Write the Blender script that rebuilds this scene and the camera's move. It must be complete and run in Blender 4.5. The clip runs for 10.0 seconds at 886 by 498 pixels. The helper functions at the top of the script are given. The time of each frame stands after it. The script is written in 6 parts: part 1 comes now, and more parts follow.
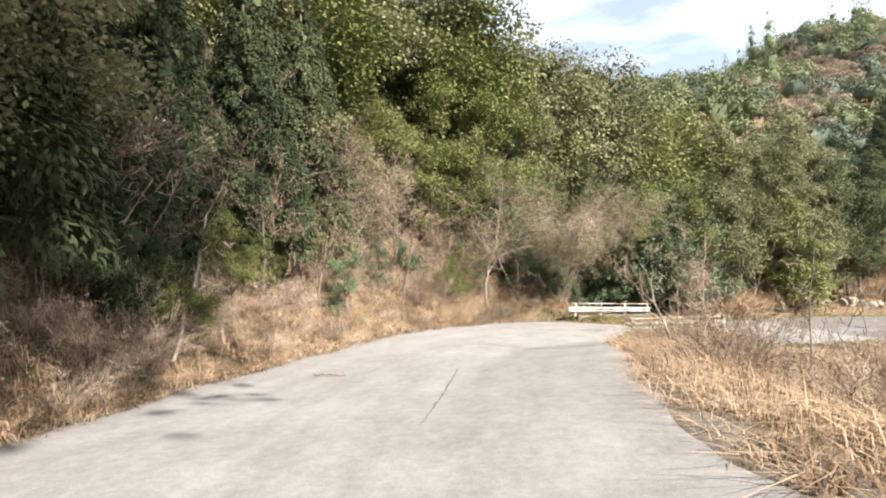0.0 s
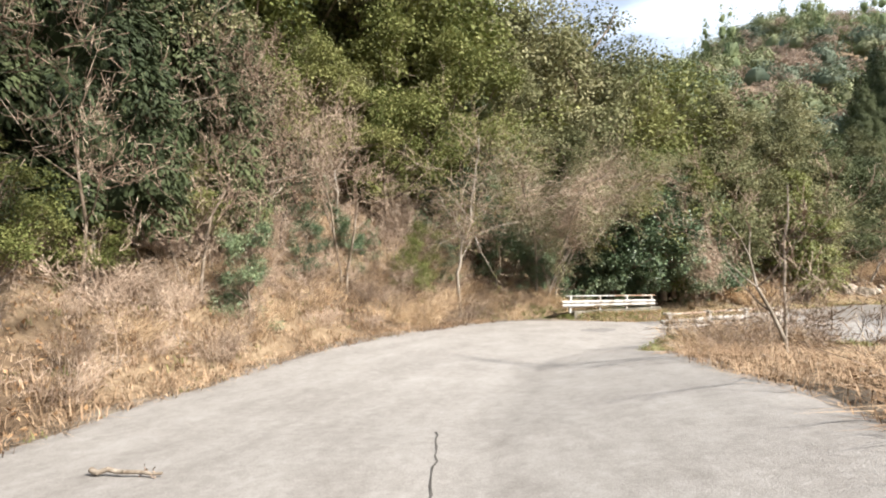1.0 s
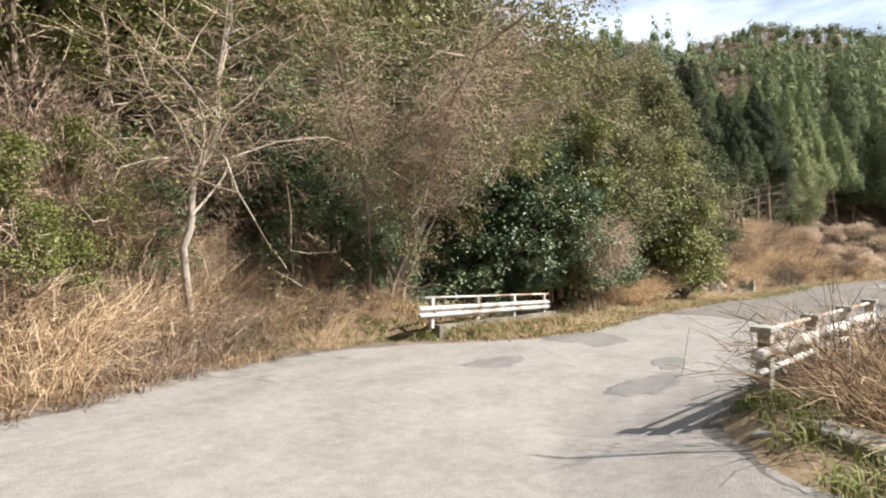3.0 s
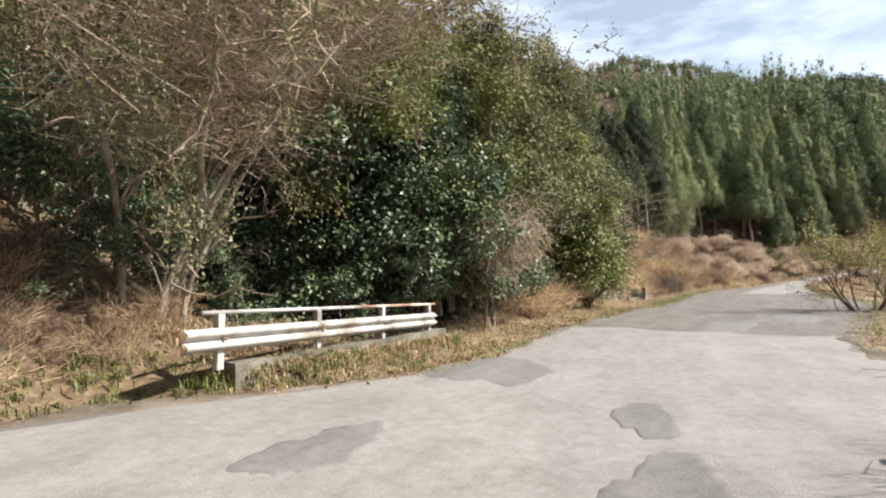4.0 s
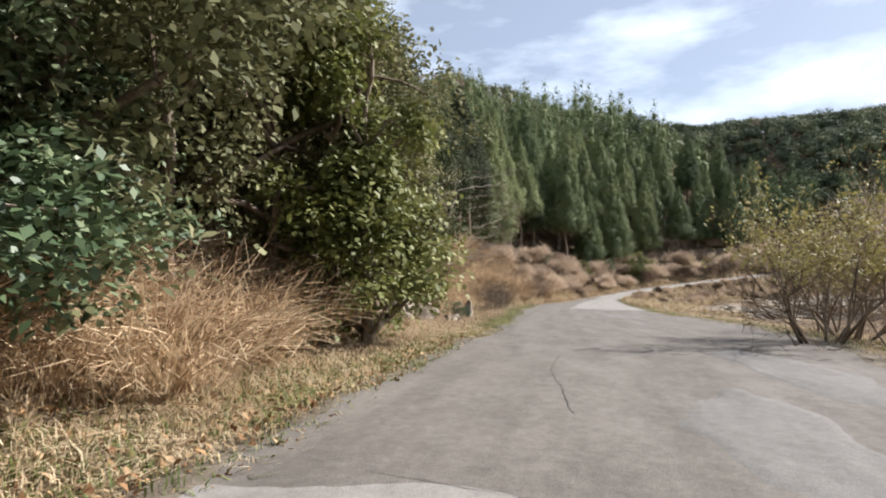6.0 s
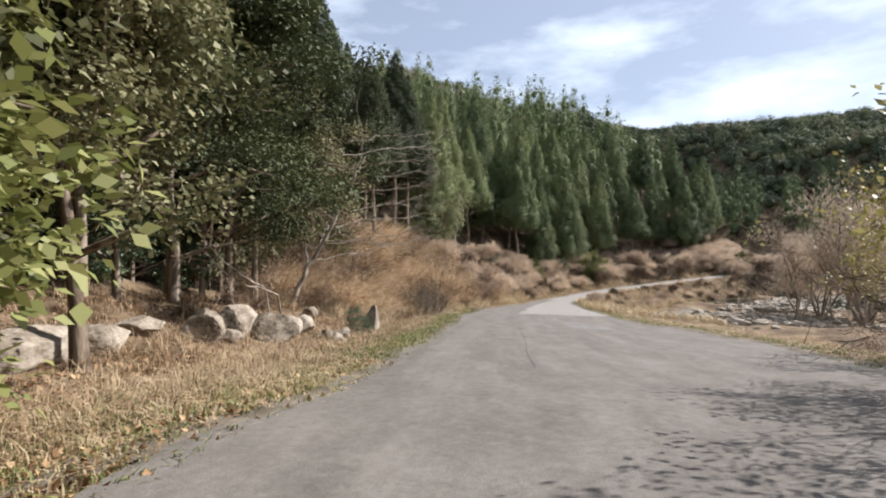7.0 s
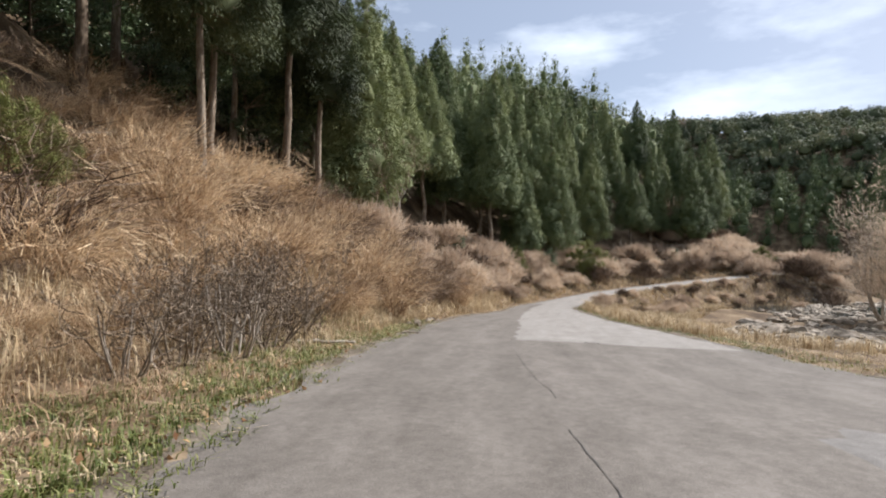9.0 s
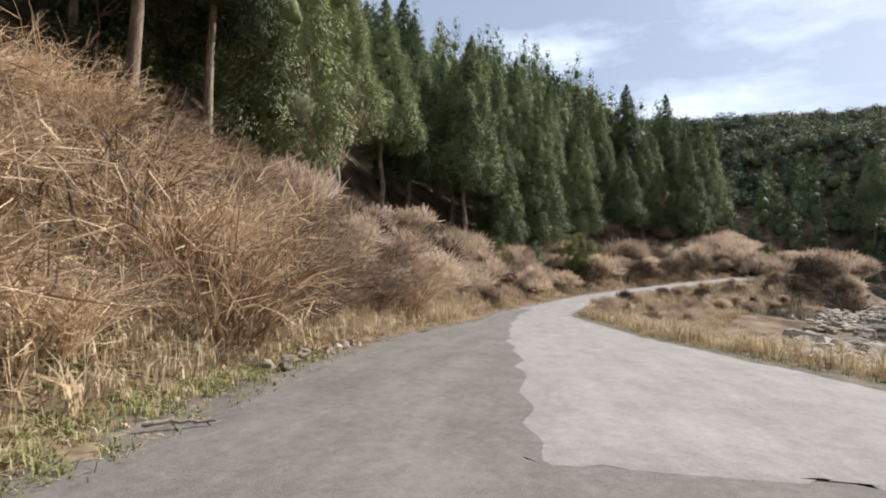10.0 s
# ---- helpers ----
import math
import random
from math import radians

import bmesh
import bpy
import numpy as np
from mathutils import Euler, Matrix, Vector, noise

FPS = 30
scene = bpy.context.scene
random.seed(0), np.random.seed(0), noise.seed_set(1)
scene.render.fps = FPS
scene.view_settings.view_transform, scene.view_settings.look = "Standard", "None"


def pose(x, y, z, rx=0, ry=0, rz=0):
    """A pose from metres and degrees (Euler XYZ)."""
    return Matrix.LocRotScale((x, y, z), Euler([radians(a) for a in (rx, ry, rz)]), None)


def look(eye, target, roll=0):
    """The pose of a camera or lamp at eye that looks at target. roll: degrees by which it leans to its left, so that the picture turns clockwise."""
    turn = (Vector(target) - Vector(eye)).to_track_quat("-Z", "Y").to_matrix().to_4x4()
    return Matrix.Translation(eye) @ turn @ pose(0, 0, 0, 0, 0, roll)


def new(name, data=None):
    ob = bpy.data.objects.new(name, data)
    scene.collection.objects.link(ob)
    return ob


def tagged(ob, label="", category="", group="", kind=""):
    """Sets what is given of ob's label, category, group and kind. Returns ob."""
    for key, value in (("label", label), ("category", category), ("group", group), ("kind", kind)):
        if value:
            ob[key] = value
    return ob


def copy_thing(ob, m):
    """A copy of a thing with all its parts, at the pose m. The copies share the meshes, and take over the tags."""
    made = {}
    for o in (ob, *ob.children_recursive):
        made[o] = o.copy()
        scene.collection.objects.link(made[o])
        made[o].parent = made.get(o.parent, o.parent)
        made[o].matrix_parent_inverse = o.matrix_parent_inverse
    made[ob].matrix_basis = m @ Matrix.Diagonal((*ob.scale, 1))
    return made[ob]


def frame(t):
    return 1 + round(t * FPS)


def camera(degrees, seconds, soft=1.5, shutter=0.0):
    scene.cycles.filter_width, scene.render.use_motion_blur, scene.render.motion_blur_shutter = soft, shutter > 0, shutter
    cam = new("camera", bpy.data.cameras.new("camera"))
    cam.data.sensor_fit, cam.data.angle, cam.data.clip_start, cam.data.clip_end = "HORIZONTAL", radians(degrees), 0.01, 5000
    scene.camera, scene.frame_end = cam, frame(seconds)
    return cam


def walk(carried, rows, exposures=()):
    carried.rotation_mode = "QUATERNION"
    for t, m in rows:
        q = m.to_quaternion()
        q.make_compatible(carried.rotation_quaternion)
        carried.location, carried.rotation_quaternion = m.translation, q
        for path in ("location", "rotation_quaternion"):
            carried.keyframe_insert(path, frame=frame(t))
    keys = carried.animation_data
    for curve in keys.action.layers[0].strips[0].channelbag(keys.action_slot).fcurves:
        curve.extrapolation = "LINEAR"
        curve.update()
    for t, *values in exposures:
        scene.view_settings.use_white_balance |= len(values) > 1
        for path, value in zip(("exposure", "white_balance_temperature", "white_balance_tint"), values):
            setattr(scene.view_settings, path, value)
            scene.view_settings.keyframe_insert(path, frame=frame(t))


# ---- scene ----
cam = camera(78.9, 10.0, soft=2.0)
PATH = [
    (0, (0.0, 0.0, 1.3), (-0.01, 1.999, 1.241), -2.4),
    (0.5, (-0.153, 3.185, 0.849), (-0.084, 5.183, 0.778), -2.8),
    (1, (-0.075, 6.203, 0.391), (0.071, 8.196, 0.319), -3.1),
    (1.5, (0.203, 9.051, -0.037), (0.434, 11.036, -0.107), -3.3),
    (2, (0.666, 11.683, -0.415), (1.02, 13.65, -0.487), -3.2),
    (2.5, (1.347, 14.135, -0.776), (1.883, 16.06, -0.851), -2.9),
    (3, (2.252, 16.373, -1.109), (3.02, 18.218, -1.176), -2.7),
    (3.2, (2.735, 17.238, -1.234), (3.602, 19.039, -1.293), -2.9),
    (4.3, (6.311, 21.788, -2.076), (7.519, 23.382, -2.09), -2.7),
    (4.5, (7.232, 22.64, -2.215), (8.502, 24.184, -2.223), -2.7),
    (5, (9.772, 24.723, -2.55), (11.181, 26.141, -2.557), -1.7),
    (5.5, (12.736, 26.827, -2.858), (14.251, 28.132, -2.864), -0.8),
    (6, (16.128, 28.95, -3.188), (17.719, 30.161, -3.19), -0.3),
    (6.2, (17.603, 29.78, -3.335), (19.224, 30.952, -3.335), -0.3),
    (7.3, (27.266, 33.834, -4.153), (28.97, 34.882, -4.152), 0.7),
    (7.5, (29.25, 34.888, -4.368), (30.96, 35.925, -4.367), 0.9),
    (8, (34.451, 37.603, -4.929), (36.174, 38.618, -4.923), 0.9),
    (8.5, (39.809, 40.328, -5.466), (41.548, 41.317, -5.457), 1.2),
    (9, (45.223, 43.004, -5.963), (46.977, 43.964, -5.953), 1.4),
    (9.5, (50.652, 45.399, -6.441), (52.424, 46.326, -6.427), 1.5),
    (10, (55.914, 47.553, -6.884), (57.711, 48.43, -6.862), 1.8),
]
walk(cam, [(t, look(eye, target, roll)) for t, eye, target, roll in PATH],
     [(0.0, 1.53, 6400, 11), (1.0, 1.39, 6400, 11), (2.5, 1.22, 6400, 11), (4.5, 0.97, 6320, 11), (6.0, 0.86, 6180, 12), (8.0, 0.76, 6150, 13), (10.0, 0.67, 6180, 13)])

# ---- world, sun ----
SUN_AZ, SUN_EL = 124.0, 40.0   # degrees clockwise from +y, above the horizon
world = bpy.data.worlds.new("world")
scene.world = world
world.use_nodes = True
wn = world.node_tree.nodes
wl_ = world.node_tree.links
wn.clear()
sky = wn.new("ShaderNodeTexSky")
sky.sky_type, sky.sun_disc = "NISHITA", False
sky.sun_elevation, sky.sun_rotation = radians(SUN_EL), radians(SUN_AZ)
sky.air_density, sky.dust_density, sky.ozone_density = 1.0, 1.2, 1.5
tc = wn.new("ShaderNodeTexCoord")
mp = wn.new("ShaderNodeMapping")
mp.inputs["Scale"].default_value = (1.0, 1.6, 5.0)
nz = wn.new("ShaderNodeTexNoise")
nz.inputs["Scale"].default_value, nz.inputs["Detail"].default_value, nz.inputs["Roughness"].default_value = 2.1, 6.0, 0.55
cr = wn.new("ShaderNodeValToRGB")
cr.color_ramp.elements[0].position, cr.color_ramp.elements[1].position = 0.44, 0.72
cr.color_ramp.elements[0].color, cr.color_ramp.elements[1].color = (0.25, 0.25, 0.25, 1), (0.88, 0.88, 0.88, 1)
cm = wn.new("ShaderNodeMixRGB")
cm.inputs["Color2"].default_value = (14.6, 15.9, 17.4, 1)
bg = wn.new("ShaderNodeBackground")
bg.inputs["Strength"].default_value = 0.052
wo = wn.new("ShaderNodeOutputWorld")
wl_.new(tc.outputs["Generated"], mp.inputs["Vector"])
wl_.new(mp.outputs["Vector"], nz.inputs["Vector"])
wl_.new(nz.outputs["Fac"], cr.inputs["Fac"])
wl_.new(cr.outputs["Color"], cm.inputs["Fac"])
wl_.new(sky.outputs["Color"], cm.inputs["Color1"])
wl_.new(cm.outputs["Color"], bg.inputs["Color"])
wl_.new(bg.outputs["Background"], wo.inputs["Surface"])
sun = new("sun", bpy.data.lights.new("sun", "SUN"))
sun.data.energy, sun.data.angle, sun.data.color = 5.0, radians(0.6), (1.0, 0.945, 0.875)
_a, _e = radians(SUN_AZ), radians(SUN_EL)
SUN_DIR = Vector((math.sin(_a) * math.cos(_e), math.cos(_a) * math.cos(_e), math.sin(_e)))
sun.matrix_world = look(SUN_DIR * 300, (0, 0, 0))

# ---- materials ----
def material(name, stops, scale=3.0, detail=6.0, rough=0.8, bump=0.3, bump_scale=40.0, spec=0.3, fine=0.35, metal=0.0,
             rand=0.0, island=0.0, stretch=(1, 1, 1), coords="Object", through_light=0.0):
    """Colour from a ramp over coarse and fine noise, with relief; rand and island vary it from thing to thing and from piece to piece."""
    m = bpy.data.materials.new(name)
    m.use_nodes = True
    n, l = m.node_tree.nodes, m.node_tree.links
    bsdf = n["Principled BSDF"]
    co = n.new("ShaderNodeTexCoord")
    mapping = n.new("ShaderNodeMapping")
    mapping.inputs["Scale"].default_value = stretch
    l.new(co.outputs[coords], mapping.inputs["Vector"])
    big = n.new("ShaderNodeTexNoise")
    big.inputs["Scale"].default_value, big.inputs["Detail"].default_value = scale, detail
    small = n.new("ShaderNodeTexNoise")
    small.inputs["Scale"].default_value, small.inputs["Detail"].default_value = bump_scale, 4.0
    l.new(mapping.outputs["Vector"], big.inputs["Vector"])
    l.new(mapping.outputs["Vector"], small.inputs["Vector"])
    mix = n.new("ShaderNodeMath")
    mix.operation = "MULTIPLY_ADD"
    sub = n.new("ShaderNodeMath")
    sub.operation = "SUBTRACT"
    sub.inputs[1].default_value = 0.5
    l.new(small.outputs["Fac"], sub.inputs[0])
    l.new(sub.outputs[0], mix.inputs[0])
    mix.inputs[1].default_value = fine
    l.new(big.outputs["Fac"], mix.inputs[2])
    last = mix
    for amount, node, out in ((rand, "ShaderNodeObjectInfo", "Random"), (island, "ShaderNodeNewGeometry", "Random Per Island")):
        if amount:
            src = n.new(node)
            c = n.new("ShaderNodeMath")
            c.operation = "SUBTRACT"
            c.inputs[1].default_value = 0.5
            l.new(src.outputs[out], c.inputs[0])
            add = n.new("ShaderNodeMath")
            add.operation = "MULTIPLY_ADD"
            add.inputs[1].default_value = amount
            l.new(c.outputs[0], add.inputs[0])
            l.new(last.outputs[0], add.inputs[2])
            last = add
    ramp = n.new("ShaderNodeValToRGB")
    els = ramp.color_ramp.elements
    while len(els) < len(stops):
        els.new(0.5)
    for el, (p, c) in zip(els, stops):
        el.position, el.color = p, (*c, 1)
    l.new(last.outputs[0], ramp.inputs["Fac"])
    l.new(ramp.outputs["Color"], bsdf.inputs["Base Color"])
    bsdf.inputs["Roughness"].default_value = rough
    bsdf.inputs["Metallic"].default_value = metal
    bsdf.inputs["Specular IOR Level"].default_value = spec
    if bump:
        b = n.new("ShaderNodeBump")
        b.inputs["Strength"].default_value, b.inputs["Distance"].default_value = bump, 0.02
        l.new(small.outputs["Fac"], b.inputs["Height"])
        l.new(b.outputs["Normal"], bsdf.inputs["Normal"])
    if through_light:
        tr = n.new("ShaderNodeBsdfTranslucent")
        l.new(ramp.outputs["Color"], tr.inputs["Color"])
        ms = n.new("ShaderNodeMixShader")
        ms.inputs["Fac"].default_value = through_light
        l.new(bsdf.outputs["BSDF"], ms.inputs[1])
        l.new(tr.outputs["BSDF"], ms.inputs[2])
        l.new(ms.outputs["Shader"], n["Material Output"].inputs["Surface"])
    return m


def leafy(name, stops, rough=0.5, spec=0.4, through_light=0.25, rand=0.25):
    return material(name, stops, scale=0.35, detail=3, rough=rough, bump=0, fine=0.1, spec=spec, rand=rand, island=0.55, through_light=through_light)


M_SOIL = material("leaf_litter_soil", [(0.25, (0.0467, 0.0323, 0.0213)), (0.42, (0.102, 0.0706, 0.0442)), (0.55, (0.17, 0.122, 0.0748)), (0.72, (0.255, 0.194, 0.126))],
                  scale=0.45, detail=9, rough=0.95, bump=0.9, bump_scale=9, fine=0.6, spec=0.1)
def asphalt(name, dark, mid, light, streak=0.45):
    """Worn asphalt: stones of its grain, blotches, and streaks along the wheel tracks."""
    m = bpy.data.materials.new(name)
    m.use_nodes = True
    n, l = m.node_tree.nodes, m.node_tree.links
    bsdf = n["Principled BSDF"]
    co = n.new("ShaderNodeTexCoord")
    total = None
    grain = None
    for out, scale, size, detail, rough, amount in (("UV", (0.10, 1.5, 1), 1.0, 5, 0.6, streak), ("UV", (0.5, 0.9, 1), 1.3, 7, 0.7, 0.55), ("Object", (1, 1, 1), 7.0, 6, 0.75, 0.5), ("Object", (1, 1, 1), 70.0, 3, 0.6, 0.55)):
        mp = n.new("ShaderNodeMapping")
        mp.inputs["Scale"].default_value = scale
        l.new(co.outputs[out], mp.inputs["Vector"])
        t = n.new("ShaderNodeTexNoise")
        t.inputs["Scale"].default_value, t.inputs["Detail"].default_value, t.inputs["Roughness"].default_value = size, detail, rough
        l.new(mp.outputs["Vector"], t.inputs["Vector"])
        c = n.new("ShaderNodeMath")
        c.operation = "MULTIPLY_ADD"
        c.inputs[1].default_value, c.inputs[2].default_value = amount, -0.5 * amount + (0.5 if total is None else 0.0)
        l.new(t.outputs["Fac"], c.inputs[0])
        if total is not None:
            add = n.new("ShaderNodeMath")
            l.new(total.outputs[0], add.inputs[0])
            l.new(c.outputs[0], add.inputs[1])
            c = add
        total, grain = c, t
    ramp = n.new("ShaderNodeValToRGB")
    els = ramp.color_ramp.elements
    els.new(0.5)
    for el, (p, c) in zip(els, ((0.30, dark), (0.5, mid), (0.70, light))):
        el.position, el.color = p, (*c, 1)
    l.new(total.outputs[0], ramp.inputs["Fac"])
    l.new(ramp.outputs["Color"], bsdf.inputs["Base Color"])
    bsdf.inputs["Roughness"].default_value, bsdf.inputs["Specular IOR Level"].default_value = 0.92, 0.2
    b = n.new("ShaderNodeBump")
    b.inputs["Strength"].default_value, b.inputs["Distance"].default_value = 0.5, 0.012
    l.new(grain.outputs["Fac"], b.inputs["Height"])
    l.new(b.outputs["Normal"], bsdf.inputs["Normal"])
    return m


M_ROAD_PALE = asphalt("worn_pale_asphalt", (0.166, 0.15, 0.133), (0.237, 0.22, 0.198), (0.312, 0.294, 0.269), 0.24)
M_ROAD_GREY = asphalt("grey_asphalt", (0.0944, 0.0832, 0.0704), (0.146, 0.13, 0.112), (0.21, 0.19, 0.166), 0.34)
M_ROAD_DARK = asphalt("repaired_asphalt", (0.112, 0.105, 0.096), (0.168, 0.158, 0.145), (0.228, 0.216, 0.198))
M_ROAD_EDGE = material("gritty_road_edge", [(0.3, (0.0765, 0.0612, 0.0442)), (0.5, (0.132, 0.109, 0.0816)), (0.7, (0.204, 0.174, 0.136))], scale=1.5, detail=8, rough=0.95, bump=0.6, bump_scale=40, fine=0.5, spec=0.1)
M_CRACK = material("crack_filling", [(0.3, (0.05, 0.045, 0.04)), (0.7, (0.11, 0.10, 0.085))], scale=3, rough=0.95, bump=0.3)
M_CONCRETE = material("weathered_concrete", [(0.25, (0.164, 0.148, 0.119)), (0.45, (0.295, 0.279, 0.238)), (0.7, (0.41, 0.389, 0.344))], scale=1.8, detail=8,
                      rough=0.9, bump=0.5, bump_scale=30, fine=0.3, spec=0.2)
M_OLD_CONCRETE = material("mossy_old_concrete", [(0.25, (0.0595, 0.0553, 0.0382)), (0.45, (0.136, 0.123, 0.0935)), (0.7, (0.238, 0.217, 0.174))], scale=1.8, detail=8,
                          rough=0.95, bump=0.6, bump_scale=25, fine=0.4, spec=0.15)
M_WHITE = material("chalky_white_paint", [(0.26, (0.166, 0.134, 0.0968)), (0.42, (0.344, 0.324, 0.289)), (0.6, (0.454, 0.448, 0.42))], scale=2.6, detail=7,
                   rough=0.55, bump=0.15, bump_scale=50, fine=0.25, spec=0.4, rand=0.1)
M_RUST = material("rusty_pipe", [(0.3, (0.16, 0.07, 0.035)), (0.5, (0.42, 0.30, 0.22)), (0.62, (0.70, 0.66, 0.60))], scale=1.6, detail=7, rough=0.7, bump=0.3, fine=0.3)
M_ROCK = material("tan_boulder", [(0.25, (0.085, 0.0697, 0.051)), (0.45, (0.23, 0.191, 0.145)), (0.7, (0.391, 0.344, 0.281))], scale=2.2, detail=9, rough=0.95,
                  bump=0.9, bump_scale=14, fine=0.5, spec=0.12, rand=0.2)
M_BARK = material("grey_brown_bark", [(0.25, (0.07, 0.05, 0.035)), (0.5, (0.19, 0.15, 0.11)), (0.75, (0.33, 0.28, 0.22))], scale=5, detail=8, rough=0.95,
                  bump=0.8, bump_scale=18, fine=0.5, spec=0.1, rand=0.2, stretch=(1, 1, 0.25))
M_PALE_BARK = material("pale_bare_bark", [(0.25, (0.136, 0.106, 0.0765)), (0.5, (0.306, 0.264, 0.212)), (0.75, (0.459, 0.416, 0.357))], scale=5, detail=8, rough=0.95,
                       bump=0.6, bump_scale=18, fine=0.4, spec=0.1, rand=0.25, stretch=(1, 1, 0.3))
M_TWIG = material("bare_twigs", [(0.2, (0.084, 0.0588, 0.042)), (0.5, (0.218, 0.158, 0.113)), (0.8, (0.386, 0.307, 0.231))], scale=1.2, detail=3, rough=0.95, bump=0,
                  fine=0.1, spec=0.1, rand=0.35, island=0.45)
M_TWIG_PALE = material("pale_tan_twigs", [(0.2, (0.205, 0.149, 0.108)), (0.5, (0.411, 0.312, 0.231)), (0.8, (0.586, 0.47, 0.36))], scale=1.2, detail=3, rough=0.95, bump=0,
                       fine=0.1, spec=0.1, rand=0.35, island=0.5, through_light=0.15)
M_DRY = material("dry_stems", [(0.15, (0.198, 0.127, 0.0743)), (0.45, (0.475, 0.334, 0.202)), (0.85, (0.713, 0.559, 0.366))], scale=0.7, detail=3, rough=0.9, bump=0,
                 fine=0.1, spec=0.12, rand=0.5, island=0.9, through_light=0.25)
M_STRAW = material("dry_grass", [(0.1, (0.252, 0.171, 0.09)), (0.45, (0.468, 0.356, 0.211)), (0.85, (0.63, 0.522, 0.351))], scale=0.5, detail=3, rough=0.85, bump=0,
                   fine=0.1, spec=0.15, island=0.6, through_light=0.2)
M_STRAW_DULL = material("dead_brown_grass", [(0.1, (0.143, 0.0889, 0.0523)), (0.45, (0.314, 0.211, 0.128)), (0.85, (0.514, 0.384, 0.253))], scale=0.5, detail=3, rough=0.9, bump=0,
                        fine=0.1, spec=0.1, island=0.7, through_light=0.15)
M_GRASS = leafy("green_grass", [(0.15, (0.09, 0.117, 0.027)), (0.5, (0.18, 0.198, 0.054)), (0.85, (0.324, 0.297, 0.117))], rough=0.6)
M_LITTER = material("fallen_leaves", [(0.15, (0.185, 0.0882, 0.0378)), (0.5, (0.361, 0.218, 0.105)), (0.85, (0.521, 0.37, 0.21))], scale=0.7, detail=3, rough=0.8, bump=0,
                    fine=0.1, island=0.7, through_light=0.1)
def wood(name, stops, scale=0.16, island=0.22, rand=0.0, through_light=0.12, rough=0.7, spec=0.2):
    """Foliage seen from afar: tone drifts from crown to crown more than from leaf to leaf."""
    return material(name, stops, scale=scale, detail=2, rough=rough, bump=0, fine=0.05, spec=spec, rand=rand, island=island, through_light=through_light)


M_CAMELLIA = leafy("glossy_dark_leaves", [(0.1, (0.0336, 0.0576, 0.0275)), (0.5, (0.096, 0.142, 0.065)), (0.85, (0.264, 0.312, 0.169))], rough=0.48, spec=0.45, through_light=0.14)
M_OAK = wood("olive_evergreen_leaves", [(0.2, (0.0775, 0.083, 0.037)), (0.45, (0.176, 0.179, 0.084)), (0.7, (0.313, 0.291, 0.16))], island=0.35, rand=0.35, through_light=0.2)
M_BRIGHT = wood("fresh_green_leaves", [(0.2, (0.0774, 0.095, 0.0246)), (0.45, (0.15, 0.163, 0.0493)), (0.7, (0.246, 0.242, 0.0924))], island=0.35, rand=0.3, through_light=0.2)
M_YELLOW = leafy("yellowing_leaves", [(0.1, (0.15, 0.14, 0.04)), (0.5, (0.29, 0.26, 0.08)), (0.85, (0.42, 0.36, 0.15))], rough=0.6)
M_CEDAR = wood("cedar_foliage", [(0.2, (0.0614, 0.0873, 0.0389)), (0.45, (0.137, 0.172, 0.0755)), (0.7, (0.248, 0.277, 0.124))], island=0.16, rand=0.35, scale=0.25)
M_FAR = wood("olive_wood_foliage", [(0.25, (0.075, 0.0931, 0.0425)), (0.5, (0.15, 0.162, 0.0775)), (0.75, (0.24, 0.23, 0.131))])
M_FAR_GREEN = wood("green_wood_foliage", [(0.25, (0.0825, 0.105, 0.045)), (0.5, (0.16, 0.179, 0.0825)), (0.75, (0.262, 0.267, 0.144))])
M_FAR_GREY = wood("grey_green_wood_foliage", [(0.25, (0.0578, 0.082, 0.0506)), (0.5, (0.121, 0.15, 0.0978)), (0.75, (0.21, 0.235, 0.161))])
M_FAR_DARK = wood("dark_ridge_foliage", [(0.25, (0.040, 0.055, 0.028)), (0.5, (0.080, 0.10, 0.052)), (0.75, (0.14, 0.155, 0.085))])
M_FAR_BARE = wood("leafless_wood_twigs", [(0.25, (0.19, 0.135, 0.10)), (0.5, (0.31, 0.235, 0.175)), (0.75, (0.42, 0.34, 0.25))], through_light=0.25)
M_CLIMBER = leafy("yellow_green_climber_leaves", [(0.1, (0.10, 0.12, 0.03)), (0.5, (0.19, 0.205, 0.06)), (0.85, (0.31, 0.30, 0.11))], rough=0.6)
M_BROWN_BUSH = wood("brown_bush_twigs", [(0.2, (0.266, 0.198, 0.146)), (0.45, (0.487, 0.378, 0.278)), (0.7, (0.662, 0.544, 0.414))], scale=0.4, rand=0.4, through_light=0.35)
# darker than M_CEDAR; on bank conifers and boulder trees it also paints in shade
M_CEDAR_DEEP = wood("deep_green_cedar_foliage", [(0.2, (0.0255, 0.0357, 0.0153)), (0.45, (0.0527, 0.068, 0.0289)), (0.7, (0.0978, 0.115, 0.0493))], island=0.2, rand=0.3, scale=0.3)
M_WHITE_OLD = material("peeling_white_paint", [(0.28, (0.134, 0.105, 0.0756)), (0.42, (0.336, 0.302, 0.252)), (0.6, (0.588, 0.571, 0.529))], scale=3.2, detail=8, rough=0.7, bump=0.3, bump_scale=40, fine=0.4, spec=0.3, rand=0.15)
M_RED = material("red_petals", [(0.3, (0.35, 0.02, 0.02)), (0.7, (0.55, 0.05, 0.05))], scale=4, rough=0.5, bump=0, through_light=0.2)

